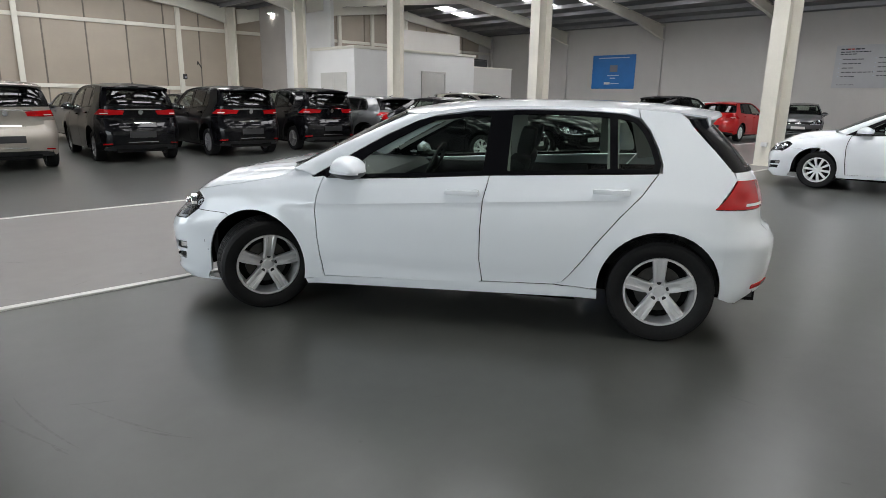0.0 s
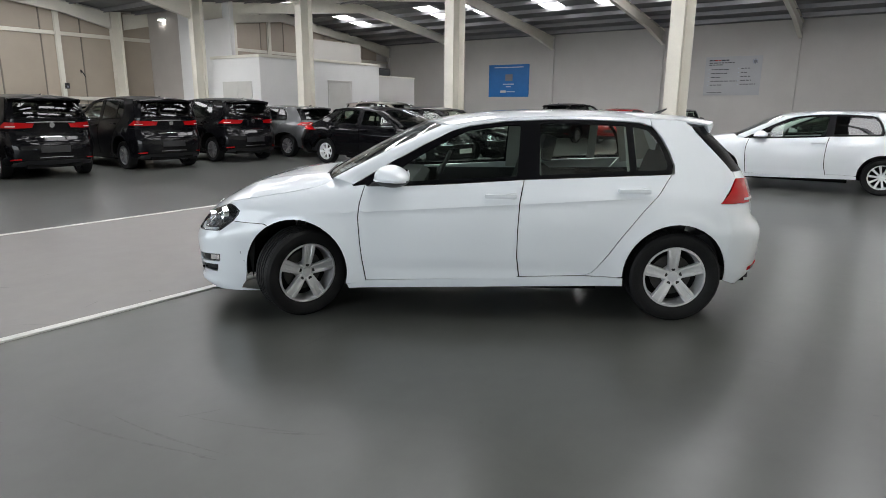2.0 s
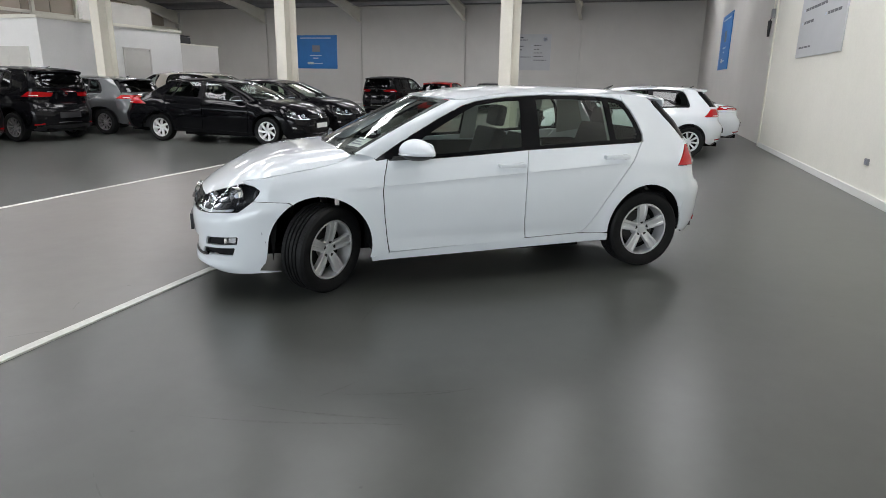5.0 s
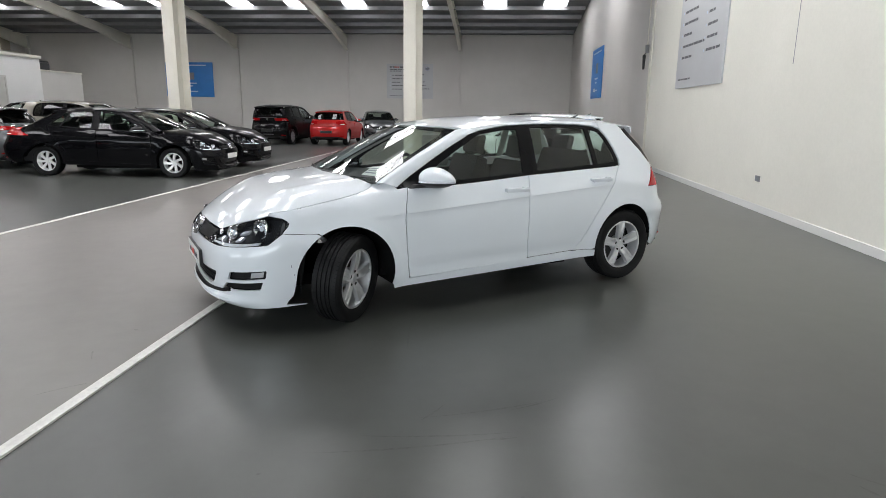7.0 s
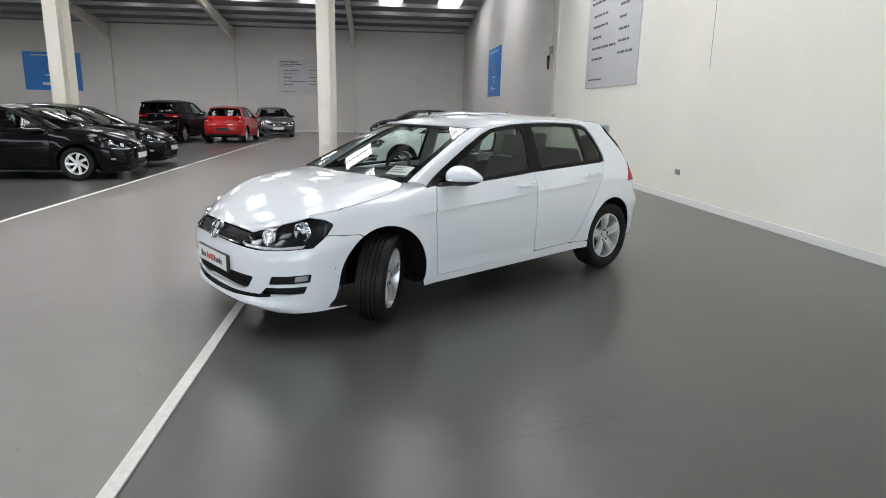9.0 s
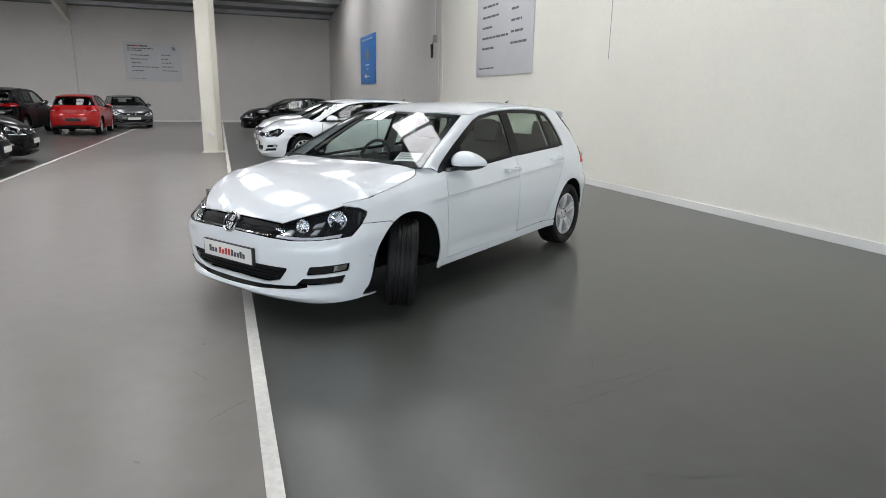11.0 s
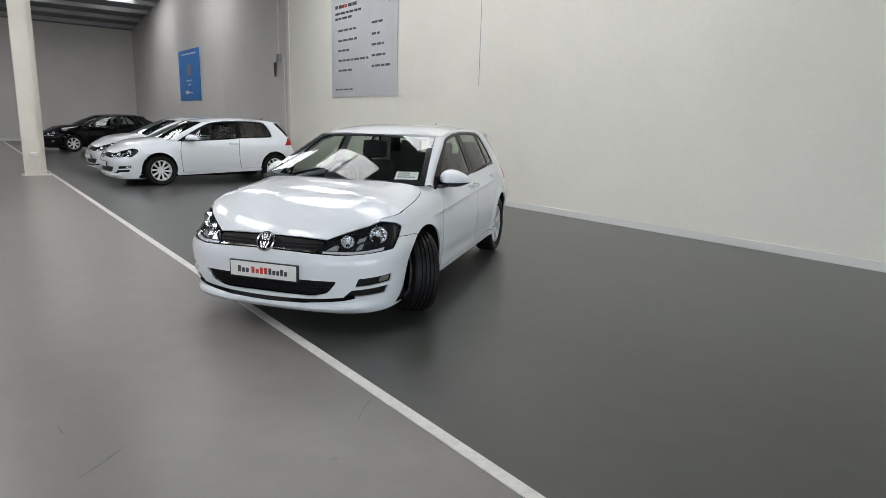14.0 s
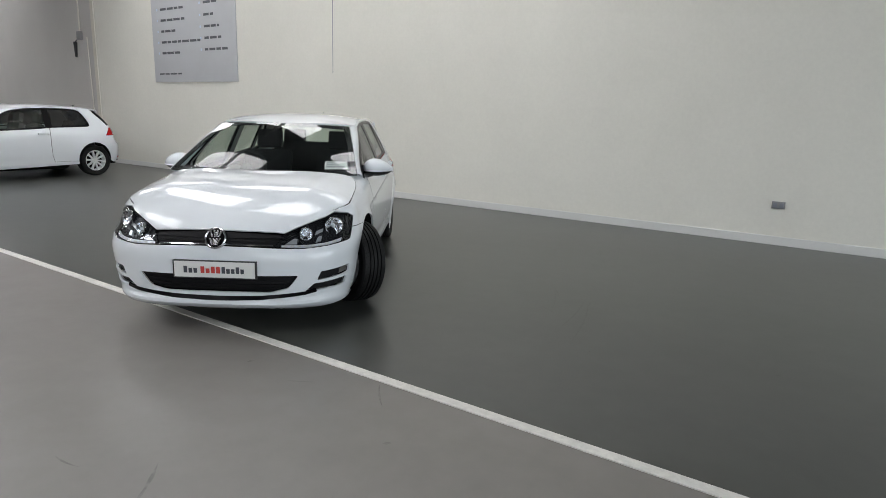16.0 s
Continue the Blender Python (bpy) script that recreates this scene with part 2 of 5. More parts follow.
for y in BAYS[1:]:
    raft = tagged(new("roof_frame"), "cream painted steel rafter frame under the dark roof", "roof beam", "roof frames", "structure")
    for nm, xa, xb, da, db in (("rafter", RIDGE_BACK, X_BACK - 3.2, 0.5, 0.5), ("rafter", VALLEY_X + 2.6, RIDGE_BACK, 0.5, 0.5),
                               ("rafter", RIDGE_FRONT, VALLEY_X - 2.6, 0.5, 0.5), ("rafter", X_FRONT, RIDGE_FRONT, 0.5, 0.5),
                               ("haunch", X_BACK - 3.2, X_BACK - 0.02, 0.5, 0.8), ("haunch", VALLEY_X + 0.3, VALLEY_X + 2.6, 0.75, 0.5),
                               ("haunch", VALLEY_X - 2.6, VALLEY_X - 0.35, 0.5, 0.75)):
        b = bmesh.new()
        sloped_beam(b, y, xa, xb, 0.2, da, db)
        part(nm, b, STEEL_WHITE, raft)
    b = bmesh.new()
    box(b, (X_BACK - 0.16, y - 0.06, 0), (X_BACK - 0.003, y + 0.06, roof_z(X_BACK) - 0.2))
    part("wall_post", b, WALL_WHITE, raft)
bm = bmesh.new()
x = X_BACK - 1.2
while x > X_FRONT + 0.5:
    z = roof_z(x) - 0.003
    box(bm, (x - 0.035, Y_NEAR, z - 0.2), (x + 0.035, Y_FAR, z - 0.01))
    x -= 1.55
structure("roof_trim", bm, PURLIN, "galvanised roof purlins running the length of the hall")

def rooflight(y, xa, xb):
    """A translucent strip that follows the roof's slope between two frames."""
    bm = bmesh.new()
    vs = [bm.verts.new((x, y + s, roof_z(x) - d)) for x in (xa, xb) for s in (-0.56, 0.56) for d in (0.006, 0.018)]
    for q in ((0, 1, 3, 2), (4, 6, 7, 5), (1, 5, 7, 3), (0, 2, 6, 4), (0, 4, 5, 1), (2, 3, 7, 6)):
        bm.faces.new([vs[i] for i in q])
    bmesh.ops.recalc_face_normals(bm, faces=bm.faces)
    tagged(link("rooflight", bm, SKYLIGHT), "bright translucent rooflight strip in the dark roof", "skylight", "rooflights", "structure")


for y in (0.1, 3.05, 7.0, 10.15, 13.1, 16.1, 20.2, 23.2, 26.9, 29.8):
    for xa in (28.0, 20.6, 10.6, 6.0, 1.6):
        rooflight(y, xa, xa + 3.15)

# ---- columns ----
def column(y):
    """A valley column: a front flange, a web and a rear flange set a little aside."""
    c = thing("steel_column", pose(VALLEY_X, y, 0), "cream painted steel column of the hall frame, scuffed at its foot", "column", "hall columns")
    top = roof_z(VALLEY_X) - 0.05
    part("front_flange", boxes(((-0.31, -0.10, 0.02), (-0.285, 0.24, top)), bevel=0.004), STEEL_CREAM, c)
    part("web", boxes(((-0.284, -0.03, 0.02), (0.10, -0.012, top))), STEEL_CREAM, c, smooth=None)
    part("rear_flange", boxes(((0.101, -0.24, 0.02), (0.125, 0.06, top)), bevel=0.004), STEEL_CREAM, c)
    part("base_plate", boxes(((-0.36, -0.29, 0.0), (0.18, 0.28, 0.019)), bevel=0.004), STEEL_CREAM, c)
    return c


for y in BAYS[1:]:
    column(y)

# ---- cars: materials ----
def paint(name, color, flake=0.0, rough=0.28, coat=1.0, spec=0.15):
    return material(name, color, rough, metal=flake, coat=coat, spec=spec, vary=0.015, scale=2.0)


PAINT_WHITE = paint("white car paint", (0.765, 0.80, 0.835))
PAINT_BLACK = paint("black car paint", (0.004, 0.004, 0.005), rough=0.3, coat=0.5, spec=0.02)
PAINT_RED = paint("red car paint", (0.50, 0.012, 0.012))
PAINT_GREY = paint("mid grey metallic paint", (0.10, 0.104, 0.108), 0.5, 0.35)
PAINT_BEIGE = paint("warm silver metallic paint", (0.36, 0.33, 0.29), 0.5, 0.35)
TRIM_BLACK = material("gloss black trim", (0.004, 0.004, 0.005), 0.25, spec=0.12)
MESH_BLACK = material("matt black mesh", (0.008, 0.008, 0.009), 0.55, spec=0.2, fine=0.2, fine_scale=150)
RUBBER = material("tyre rubber", (0.009, 0.009, 0.0095), 0.55, spec=0.22, vary=0.15, scale=12, fine=0.2, fine_scale=80)
ALLOY = material("silver alloy", (0.76, 0.76, 0.775), 0.32, metal=0.6, fine=0.03)
ALLOY_DIM = material("dull silver alloy", (0.36, 0.36, 0.37), 0.35, metal=0.6, fine=0.03)
ALLOY_BRIGHT = material("bright silver alloy", (0.86, 0.86, 0.87), 0.4, metal=0.3, fine=0.03)
ALLOY_DARK = material("dark wheel well", (0.006, 0.006, 0.006), 0.9, spec=0.1)
DISC = material("brake disc steel", (0.07, 0.068, 0.065), 0.5, metal=0.6, vary=0.2, scale=20)
CHROME = material("chrome", (0.8, 0.8, 0.82), 0.08, metal=1.0)
CHROME_SOFT = material("satin chrome", (0.50, 0.50, 0.52), 0.16, metal=1.0)
GLASS = glass("green tinted car glass", (0.62, 0.70, 0.64))
GLASS_FRONT = glass("windscreen glass", (0.88, 0.92, 0.90))
GLASS_DARK = glass("privacy glass", (0.06, 0.07, 0.07))
GLASS_CLEAR = glass("clear lamp lens", (0.93, 0.95, 0.97))
LAMP_RED = material("red lamp lens", (0.40, 0.004, 0.006), 0.12, spec=0.3, coat=0.25)
GLASS_SILVER = material("silvered lens", (0.80, 0.82, 0.86), 0.3, metal=0.5)
LAMP_SHELL = material("black lamp shell", (0.012, 0.012, 0.014), 0.25, spec=0.3)
LAMP_SILVER = material("silvered reflector", (0.90, 0.91, 0.94), 0.16, metal=0.7)
LAMP_DARK = material("dark lamp housing", (0.05, 0.05, 0.055), 0.3)
AMBER = material("amber lens", (0.7, 0.25, 0.03), 0.2)
INTERIOR = material("dark grey cabin plastic", (0.022, 0.022, 0.024), 0.6, fine=0.1, fine_scale=50)
FABRIC = material("charcoal seat cloth", (0.020, 0.020, 0.023), 0.9, fine=0.25, fine_scale=120, bump=0.3, bump_scale=300)
HEADLINER = material("pale grey headlining", (0.42, 0.42, 0.40), 0.9)
MIRROR_GLASS = material("mirror glass", (0.85, 0.87, 0.88), 0.02, metal=1.0)
PAPER = material("paper sticker", (0.75, 0.78, 0.75), 0.6)


def ip(x, pairs):
    """Straight-line interpolation through a short table of (x, y)."""
    if x <= pairs[0][0]:
        return pairs[0][1]
    for (a, b), (c, d) in zip(pairs, pairs[1:]):
        if x <= c:
            return b + (d - b) * (x - a) / (c - a)
    return pairs[-1][1]


def soft_ip(x, pairs):
    """The same with smooth (Catmull-Rom) tangents."""
    n = len(pairs)
    if x <= pairs[0][0]:
        return pairs[0][1]
    if x >= pairs[-1][0]:
        return pairs[-1][1]
    for i in range(n - 1):
        (x0, y0), (x1, y1) = pairs[i], pairs[i + 1]
        if x <= x1:
            def slope(j):
                if j == 0 or j == n - 1:
                    k = min(max(j, 1), n - 1)
                    return (pairs[k][1] - pairs[k - 1][1]) / (pairs[k][0] - pairs[k - 1][0])
                return (pairs[j + 1][1] - pairs[j - 1][1]) / (pairs[j + 1][0] - pairs[j - 1][0])
            h, t = x1 - x0, (x - x0) / (x1 - x0)
            return ((2 * t ** 3 - 3 * t ** 2 + 1) * y0 + (t ** 3 - 2 * t ** 2 + t) * h * slope(i)
                    + (-2 * t ** 3 + 3 * t ** 2) * y1 + (t ** 3 - t ** 2) * h * slope(i + 1))


def smoothstep(a, b, x):
    t = min(1, max(0, (x - a) / (b - a)))
    return t * t * (3 - 2 * t)


def inside(p, poly):
    x, y, odd = p[0], p[1], False
    for (ax, ay), (bx, by) in zip(poly, poly[1:] + poly[:1]):
        if (ay > y) != (by > y) and x < (bx - ax) * (y - ay) / (by - ay) + ax:
            odd = not odd
    return odd


def edge_distance(p, poly):
    best = 9e9
    for (ax, ay), (bx, by) in zip(poly, poly[1:] + poly[:1]):
        dx, dy = bx - ax, by - ay
        t = min(1, max(0, ((p[0] - ax) * dx + (p[1] - ay) * dy) / (dx * dx + dy * dy + 1e-12)))
        best = min(best, math.hypot(p[0] - ax - t * dx, p[1] - ay - t * dy))
    return best


def resample(poly, step, closed=True):
    out = []
    pairs = list(zip(poly, poly[1:] + poly[:1])) if closed else list(zip(poly, poly[1:]))
    for a, b in pairs:
        n = max(1, int(math.hypot(b[0] - a[0], b[1] - a[1]) / step + 0.5))
        out += [(a[0] + (b[0] - a[0]) * k / n, a[1] + (b[1] - a[1]) * k / n) for k in range(n)]
    if not closed:
        out.append(poly[-1])
    return out


def rounded(poly, r=0.03, seg=3):
    """A polygon with its corners rounded."""
    out, n = [], len(poly)
    for i in range(n):
        p, a, b = Vector(poly[i]), Vector(poly[i - 1]), Vector(poly[(i + 1) % n])
        da, db = (a - p), (b - p)
        k = min(r, da.length * 0.45, db.length * 0.45)
        s, e = p + da.normalized() * k, p + db.normalized() * k
        for j in range(seg + 1):
            t = j / seg
            out.append(tuple(s * (1 - t) ** 2 + p * 2 * t * (1 - t) + e * t * t))
    return out


def panel(surf, poly, step, holes=(), sink=0.0, thick=0.012, mirror=False, uscale=1.0, lines=()):
    """A sheet that covers a polygon of a surface surf(u, v), sunk by some depth below it, with its rims turned inwards."""
    rings = [resample([(u * uscale, v) for u, v in q], step * 0.8) for q in (poly, *holes)]
    outer, inner = rings[0], rings[1:]
    pts, edges = [], []
    for ring in rings:
        k = len(pts)
        pts += ring
        edges += [(k + i, k + (i + 1) % len(ring)) for i in range(len(ring))]
    us, vs = [p[0] for p in outer], [p[1] for p in outer]
    marks = [p for ln in lines for p in resample([(u * uscale, v) for u, v in ln], step, closed=False)
             if inside(p, outer) and all(edge_distance(p, q) > 0.006 for q in rings)]
    pts += marks
    row, v = 0, min(vs) + step * 0.5
    while v < max(vs):
        u = min(us) + step * (0.5 if row % 2 else 0.0)
        while u < max(us):
            p = (u, v)
            if inside(p, outer) and not any(inside(p, q) for q in inner) and all(edge_distance(p, q) > step * 0.45 for q in rings) \
                    and all(abs(p[1] - q[1]) > step * 0.4 or abs(p[0] - q[0]) > step for q in marks):
                pts.append(p)
            u += step
        v += step * 0.87
        row += 1
    verts, _, faces, *_ = geometry.delaunay_2d_cdt([Vector(p) for p in pts], edges, [], 0, 1e-5)
    keep = []
    for f in faces:
        c = sum((verts[i] for i in f), Vector((0, 0))) / len(f)
        if inside(c, outer) and not any(inside(c, q) for q in inner):
            keep.append(f)
    bm = bmesh.new()
    side = -1 if mirror else 1
    places, normals = [], []
    for p in verts:
        u, v = p[0] / uscale, p[1]
        o, du, dv = surf(u, v), surf(u + 1e-3, v), surf(u, v + 1e-3)
        if (du - o).length < 1e-9:
            du = o * 2 - surf(u - 1e-3, v)
        n = (du - o).cross(dv - o)
        n = n.normalized() if n.length > 1e-12 else Vector((0, 1, 0))
        if n.dot(o - Vector((ip(o.x, [(-0.4, 0.3), (3.0, 2.3)]), 0, 0.55))) < 0:
            n = -n
        places.append(o - n * sink)
        normals.append(n)
    vs = [bm.verts.new((p.x, p.y * side, p.z)) for p in places]
    for f in keep:
        try:
            bm.faces.new([vs[i] for i in f])
        except ValueError:
            pass
    if thick:
        rim = [e for e in bm.edges if len(e.link_faces) == 1]
        low = {}
        bm.verts.index_update()
        for e in rim:
            for w in e.verts:
                if w not in low:
                    k = w.index
                    q = places[k] - normals[k] * thick
                    low[w] = bm.verts.new((q.x, q.y * side, q.z))
        for e in rim:
            a, b = e.verts
            bm.faces.new((a, b, low[b], low[a]))
    for v in [v for v in bm.verts if not v.link_faces]:
        bm.verts.remove(v)
    bmesh.ops.recalc_face_normals(bm, faces=bm.faces)
    # the faces point away from the car's middle
    total = 0.0
    for f in bm.faces:
        c = f.calc_center_median()
        total += f.normal.dot(c - Vector((ip(c.x, [(-0.4, 0.3), (3.0, 2.3)]), 0, 0.55))) * f.calc_area()
    if total < 0:
        bmesh.ops.reverse_faces(bm, faces=bm.faces)
    return bm


class Hatch:
    """The body of a five-door hatchback: x ahead of the rear axle, z over the ground, y to its left side."""
    base, half = 2.61, 0.895
    section = [(0.16, 0.81), (0.24, 0.838), (0.30, 0.852), (0.42, 0.864), (0.60, 0.873), (0.72, 0.870), (0.80, 0.860), (0.87, 0.842), (0.93, 0.815), (1.0, 0.782), (1.05, 0.760),
               (1.10, 0.738), (1.25, 0.672), (1.36, 0.615), (1.41, 0.583), (1.46, 0.52)]
    hood = [(2.20, 1.02), (2.50, 1.002), (2.65, 0.99), (2.80, 0.970), (3.0, 0.928), (3.15, 0.873), (3.292, 0.803), (3.38, 0.750), (3.445, 0.70), (3.62, 0.55)]
    nose = [(0.14, 3.41), (0.17, 3.485), (0.205, 3.530), (0.225, 3.527), (0.245, 3.508), (0.27, 3.506), (0.31, 3.517), (0.42, 3.525), (0.52, 3.53), (0.60, 3.515), (0.66, 3.483), (0.70, 3.445),
            (0.75, 3.38), (0.803, 3.292), (0.873, 3.15), (0.928, 3.0), (0.970, 2.80)]
    seam = [(2.36, 0.988), (2.405, 0.964), (2.46, 0.935), (2.60, 0.899), (2.86, 0.854), (3.046, 0.820), (3.13, 0.802), (3.20, 0.78)]
    tail = [(0.18, -0.54), (0.26, -0.62), (0.34, -0.71), (0.44, -0.74), (0.60, -0.748), (0.68, -0.725), (0.74, -0.655), (0.86, -0.635), (0.98, -0.60), (1.05, -0.56), (1.20, -0.43),
            (1.33, -0.305), (1.40, -0.24)]
    roof = [(-0.32, 1.40), (-0.1, 1.428), (0.2, 1.446), (0.5, 1.455), (0.9, 1.455), (1.2, 1.446), (1.45, 1.425), (1.66, 1.392), (1.78, 1.362), (1.86, 1.335)]
    edge = [(-0.25, 1.362), (-0.05, 1.385), (0.2, 1.402), (0.5, 1.41), (0.9, 1.41), (1.2, 1.398), (1.45, 1.368), (1.55, 1.348)]
    z0, cut, rear_cut = 0.66, 2.93, -0.22
    ws_base, ws_top = (2.545, 0.770, 0.972), (1.785, 0.592, 1.360)
    belt = [(0.06, 1.04), (0.46, 1.025), (1.07, 0.99), (1.55, 0.965), (1.93, 0.945), (2.245, 0.938)]
    dlo = [(2.245, 0.938), (2.10, 1.025), (1.94, 1.115), (1.76, 1.213), (1.57, 1.302), (1.45, 1.338), (1.20, 1.372), (0.89, 1.387), (0.63, 1.388), (0.45, 1.383), (0.26, 1.37),
           (0.19, 1.345), (0.13, 1.28), (0.08, 1.18), (0.05, 1.09), (0.06, 1.04), (0.46, 1.025), (1.07, 0.99), (1.55, 0.965), (1.93, 0.945)]
    arch_r, wheel_r, doors = 0.360, 0.318, 4

    @staticmethod
    def crease(x):
        return 0.765 + (2.13 - x) * 0.06

    @staticmethod
    def corner(z):
        """How full the nose's corners are: more so at the bumper than at the lamps."""
        return 2.15 + 0.9 * smoothstep(0.70, 0.50, z)

    def side_y(self, x, z):
        """Half the body's width at x and height z."""
        s = soft_ip(z, self.section)
        s *= 1 - 0.05 * smoothstep(0.3, -0.6, x) - 0.03 * smoothstep(1.0, 1.35, z) * smoothstep(0.9, -0.4, x)
        # shallow crease along the doors
        k = z - self.crease(x)
        s += (0.0075 * max(0.0, 1 - k / 0.055) if k > 0 else 0.0075 * max(0.0, 1 + k / 0.016)) * smoothstep(2.75, 2.3, x) * smoothstep(-0.1, 0.4, x)
        s -= 0.010 * math.exp(-((z - 0.36) / 0.05) ** 2) * smoothstep(2.3, 2.1, x) * smoothstep(0.4, 0.7, x)
        # the screen pillar's foot leans in
        s -= 0.03 * smoothstep(1.6, 2.2, x) * smoothstep(0.90, 0.99, z)
        # wheel arch flares
        for cx in (0.02, self.base + 0.043):
            d = math.hypot(x - cx, z - 0.343)
            s += 0.014 * math.exp(-((d - self.arch_r - 0.015) / 0.05) ** 2)
        s += 0.012 * smoothstep(2.2, 2.65, x) * smoothstep(0.80, 0.60, z) - 0.026 * smoothstep(2.45, 2.95, x)
        s -= 0.022 * smoothstep(2.85, 3.05, x) * smoothstep(0.42, 0.2, z)
        if x <= 2.0:
            return s
        w = smoothstep(2.15, 2.65, x)
        h = max(soft_ip(x, self.hood), self.z0 + 0.05)
        t = (z - self.z0) / (h - self.z0)
        f = s if t <= 0 else min(s, 0.905) * max(0.0, 1 - min(1, t) ** 3.0) ** (1 / 3.0) if t < 1 else 0.0
        if t > 0 and t < 1:
            f = (0.874 - 0.024 * smoothstep(2.45, 2.95, x)) * max(0.0, 1 - t ** 3.4) ** (1 / 3.4)
            f = f * smoothstep(0, 0.5, t) + min(s, f + 0.02) * (1 - smoothstep(0, 0.5, t))
        return s * (1 - w) + f * w

    def body_y(self, x, z):
        """side_y with the rounded nose and tail."""
        if x > self.cut:
            xf = soft_ip(z, self.nose)
            if x >= xf:
                return 0.0
            c = (x - self.cut) / (xf - self.cut)
            n = self.corner(z)
            return self.side_y(self.cut, z) * (1 - c ** n) ** (1 / n)
        if x < self.rear_c(z):
            xr, xc = soft_ip(z, self.tail), self.rear_c(z)
            if x <= xr:
                return 0.0
            c = (xc - x) / (xc - xr)
            return self.side_y(xc, z) * (1 - c ** 2.6) ** (1 / 2.6)
        return self.side_y(x, z)

    def rear_c(self, z):
        return max(self.rear_cut, soft_ip(z, self.tail) + 0.22)

    def side(self, x, z):
        return Vector((x, self.body_y(x, z), z))

    def front(self, q, z):
        """The nose: q runs from 0 in the middle to 1 where the flank begins, and back along it past 1."""
        sgn, q = (-1, -q) if q < 0 else (1, q)
        if q >= 1:
            return Vector((self.cut - (q - 1), sgn * self.side_y(self.cut - (q - 1), z), z))
        th = q * math.pi / 2
        n = 2 / self.corner(z)
        xf = max(soft_ip(z, self.nose), self.cut + 0.01)
        return Vector((self.cut + (xf - self.cut) * math.cos(th) ** n, sgn * self.side_y(self.cut, z) * math.sin(th) ** n, z))

    def fq(self, z, y=None, x=None):
        """The q of a point of the nose, from its y or its x."""
        if x is not None:
            if x <= self.cut:
                return 1 + self.cut - x
            c = min(1, (x - self.cut) / (max(soft_ip(z, self.nose), self.cut + 0.01) - self.cut))
            return math.acos(c ** (self.corner(z) / 2)) / (math.pi / 2)
        s = min(1, abs(y) / self.side_y(self.cut, z))
        return math.copysign(math.asin(s ** (self.corner(z) / 2)) / (math.pi / 2), y)

    def rear(self, q, z):
        sgn, q = (-1, -q) if q < 0 else (1, q)
        xc = self.rear_c(z)
        if q >= 1:
            return Vector((xc + q - 1, sgn * self.side_y(xc + q - 1, z), z))
        th = q * math.pi / 2
        return Vector((xc + (soft_ip(z, self.tail) - xc) * math.cos(th) ** (2 / 2.6), sgn * self.side_y(xc, z) * math.sin(th) ** (2 / 2.6), z))

    def rq(self, z, y=None, x=None):
        xc = self.rear_c(z)
        if x is not None:
            if x >= xc:
                return 1 + x - xc
            c = min(1, (xc - x) / (xc - soft_ip(z, self.tail)))
            return math.acos(c ** 1.3) / (math.pi / 2)
        s = min(1, abs(y) / self.side_y(xc, z))
        return math.copysign(math.asin(s ** 1.3) / (math.pi / 2), y)

    def hood_z(self, x, y):
        z = self.hood_cut(x, y)
        return z + 0.005 * math.exp(-((abs(y) - 0.56 + 0.10 * (x - 2.4)) / 0.04) ** 2) * smoothstep(2.45, 2.6, x) * smoothstep(3.2, 3.0, x)

    def hood_cut(self, x, y):
        lo, hi = self.z0 - 0.2, soft_ip(x, self.hood)
        for _ in range(26):
            m = (lo + hi) / 2
            if self.body_y(x, m) > abs(y):
                lo = m
            else:
                hi = m
        return lo

    def top(self, x, y):
        return Vector((x, y, self.hood_z(x, y)))

    def roof_at(self, x, y):
        c, e = soft_ip(x, self.roof), soft_ip(x, self.edge)
        w = self.side_y(x, e)
        return Vector((x, y, c - (c - e) * min(1.3, abs(y) / w) ** 2.4))

    def screen(self, a, b):
        """The windscreen: a across it from -1 to 1, b up it from 0 to 1."""
        xb, yb, zb = self.ws_base
        xt, yt, zt = self.ws_top
        p = Vector((xb - 0.155 * a * a, yb * a, zb + 0.008 * a * a)) * (1 - b) + Vector((xt - 0.14 * a * a, yt * a, zt - 0.018 * a * a)) * b
        k = 4 * b * (1 - b) * (1 - 0.4 * a * a)
        return p + Vector((0.007, 0, 0.012)) * k

    def lamp_top(self):
        """The upper edge of the headlamp, from the grille outwards, as points of the body."""
        return [self.front(self.fq(z, y=y), z) for y, z in ((0.43, 0.671), (0.52, 0.708), (0.585, 0.732), (0.66, 0.757))] + [self.front(self.fq(0.783, x=3.155), 0.783)]

    def hood_half(self, x):
        """Half the bonnet's width: its shut line runs along the shoulder of the wing."""
        return self.body_y(x, soft_ip(x, self.seam))

    def pillar(self, mirror):
        """The windscreen pillar: a rounded strip from the side windows' edge to the glass."""
        b, rows = bmesh.new(), []
        edge = [(x, z + 0.004) for x, z in self.dlo[:6]]
        for k in range(21):
            t = k / 20 * 5
            i = min(4, int(t))
            u = t - i
            x, z = edge[i][0] * (1 - u) + edge[i + 1][0] * u, edge[i][1] * (1 - u) + edge[i + 1][1] * u
            p, q = self.side(x, z), self.screen(0.99, k / 20)
            c = (p + q) / 2 + Vector((0.012, 0.030, 0.022)) * (1 - 0.3 * k / 20)
            rows.append([b.verts.new(v * Vector((1, -1 if mirror else 1, 1))) for v in [p + Vector((0, -0.02, 0))] + [p * (1 - w) ** 2 + c * 2 * w * (1 - w) + q * w * w for w in (0, 0.15, 0.3, 0.5, 0.7, 0.85, 1)] + [q + Vector((-0.01, -0.01, -0.02))]])
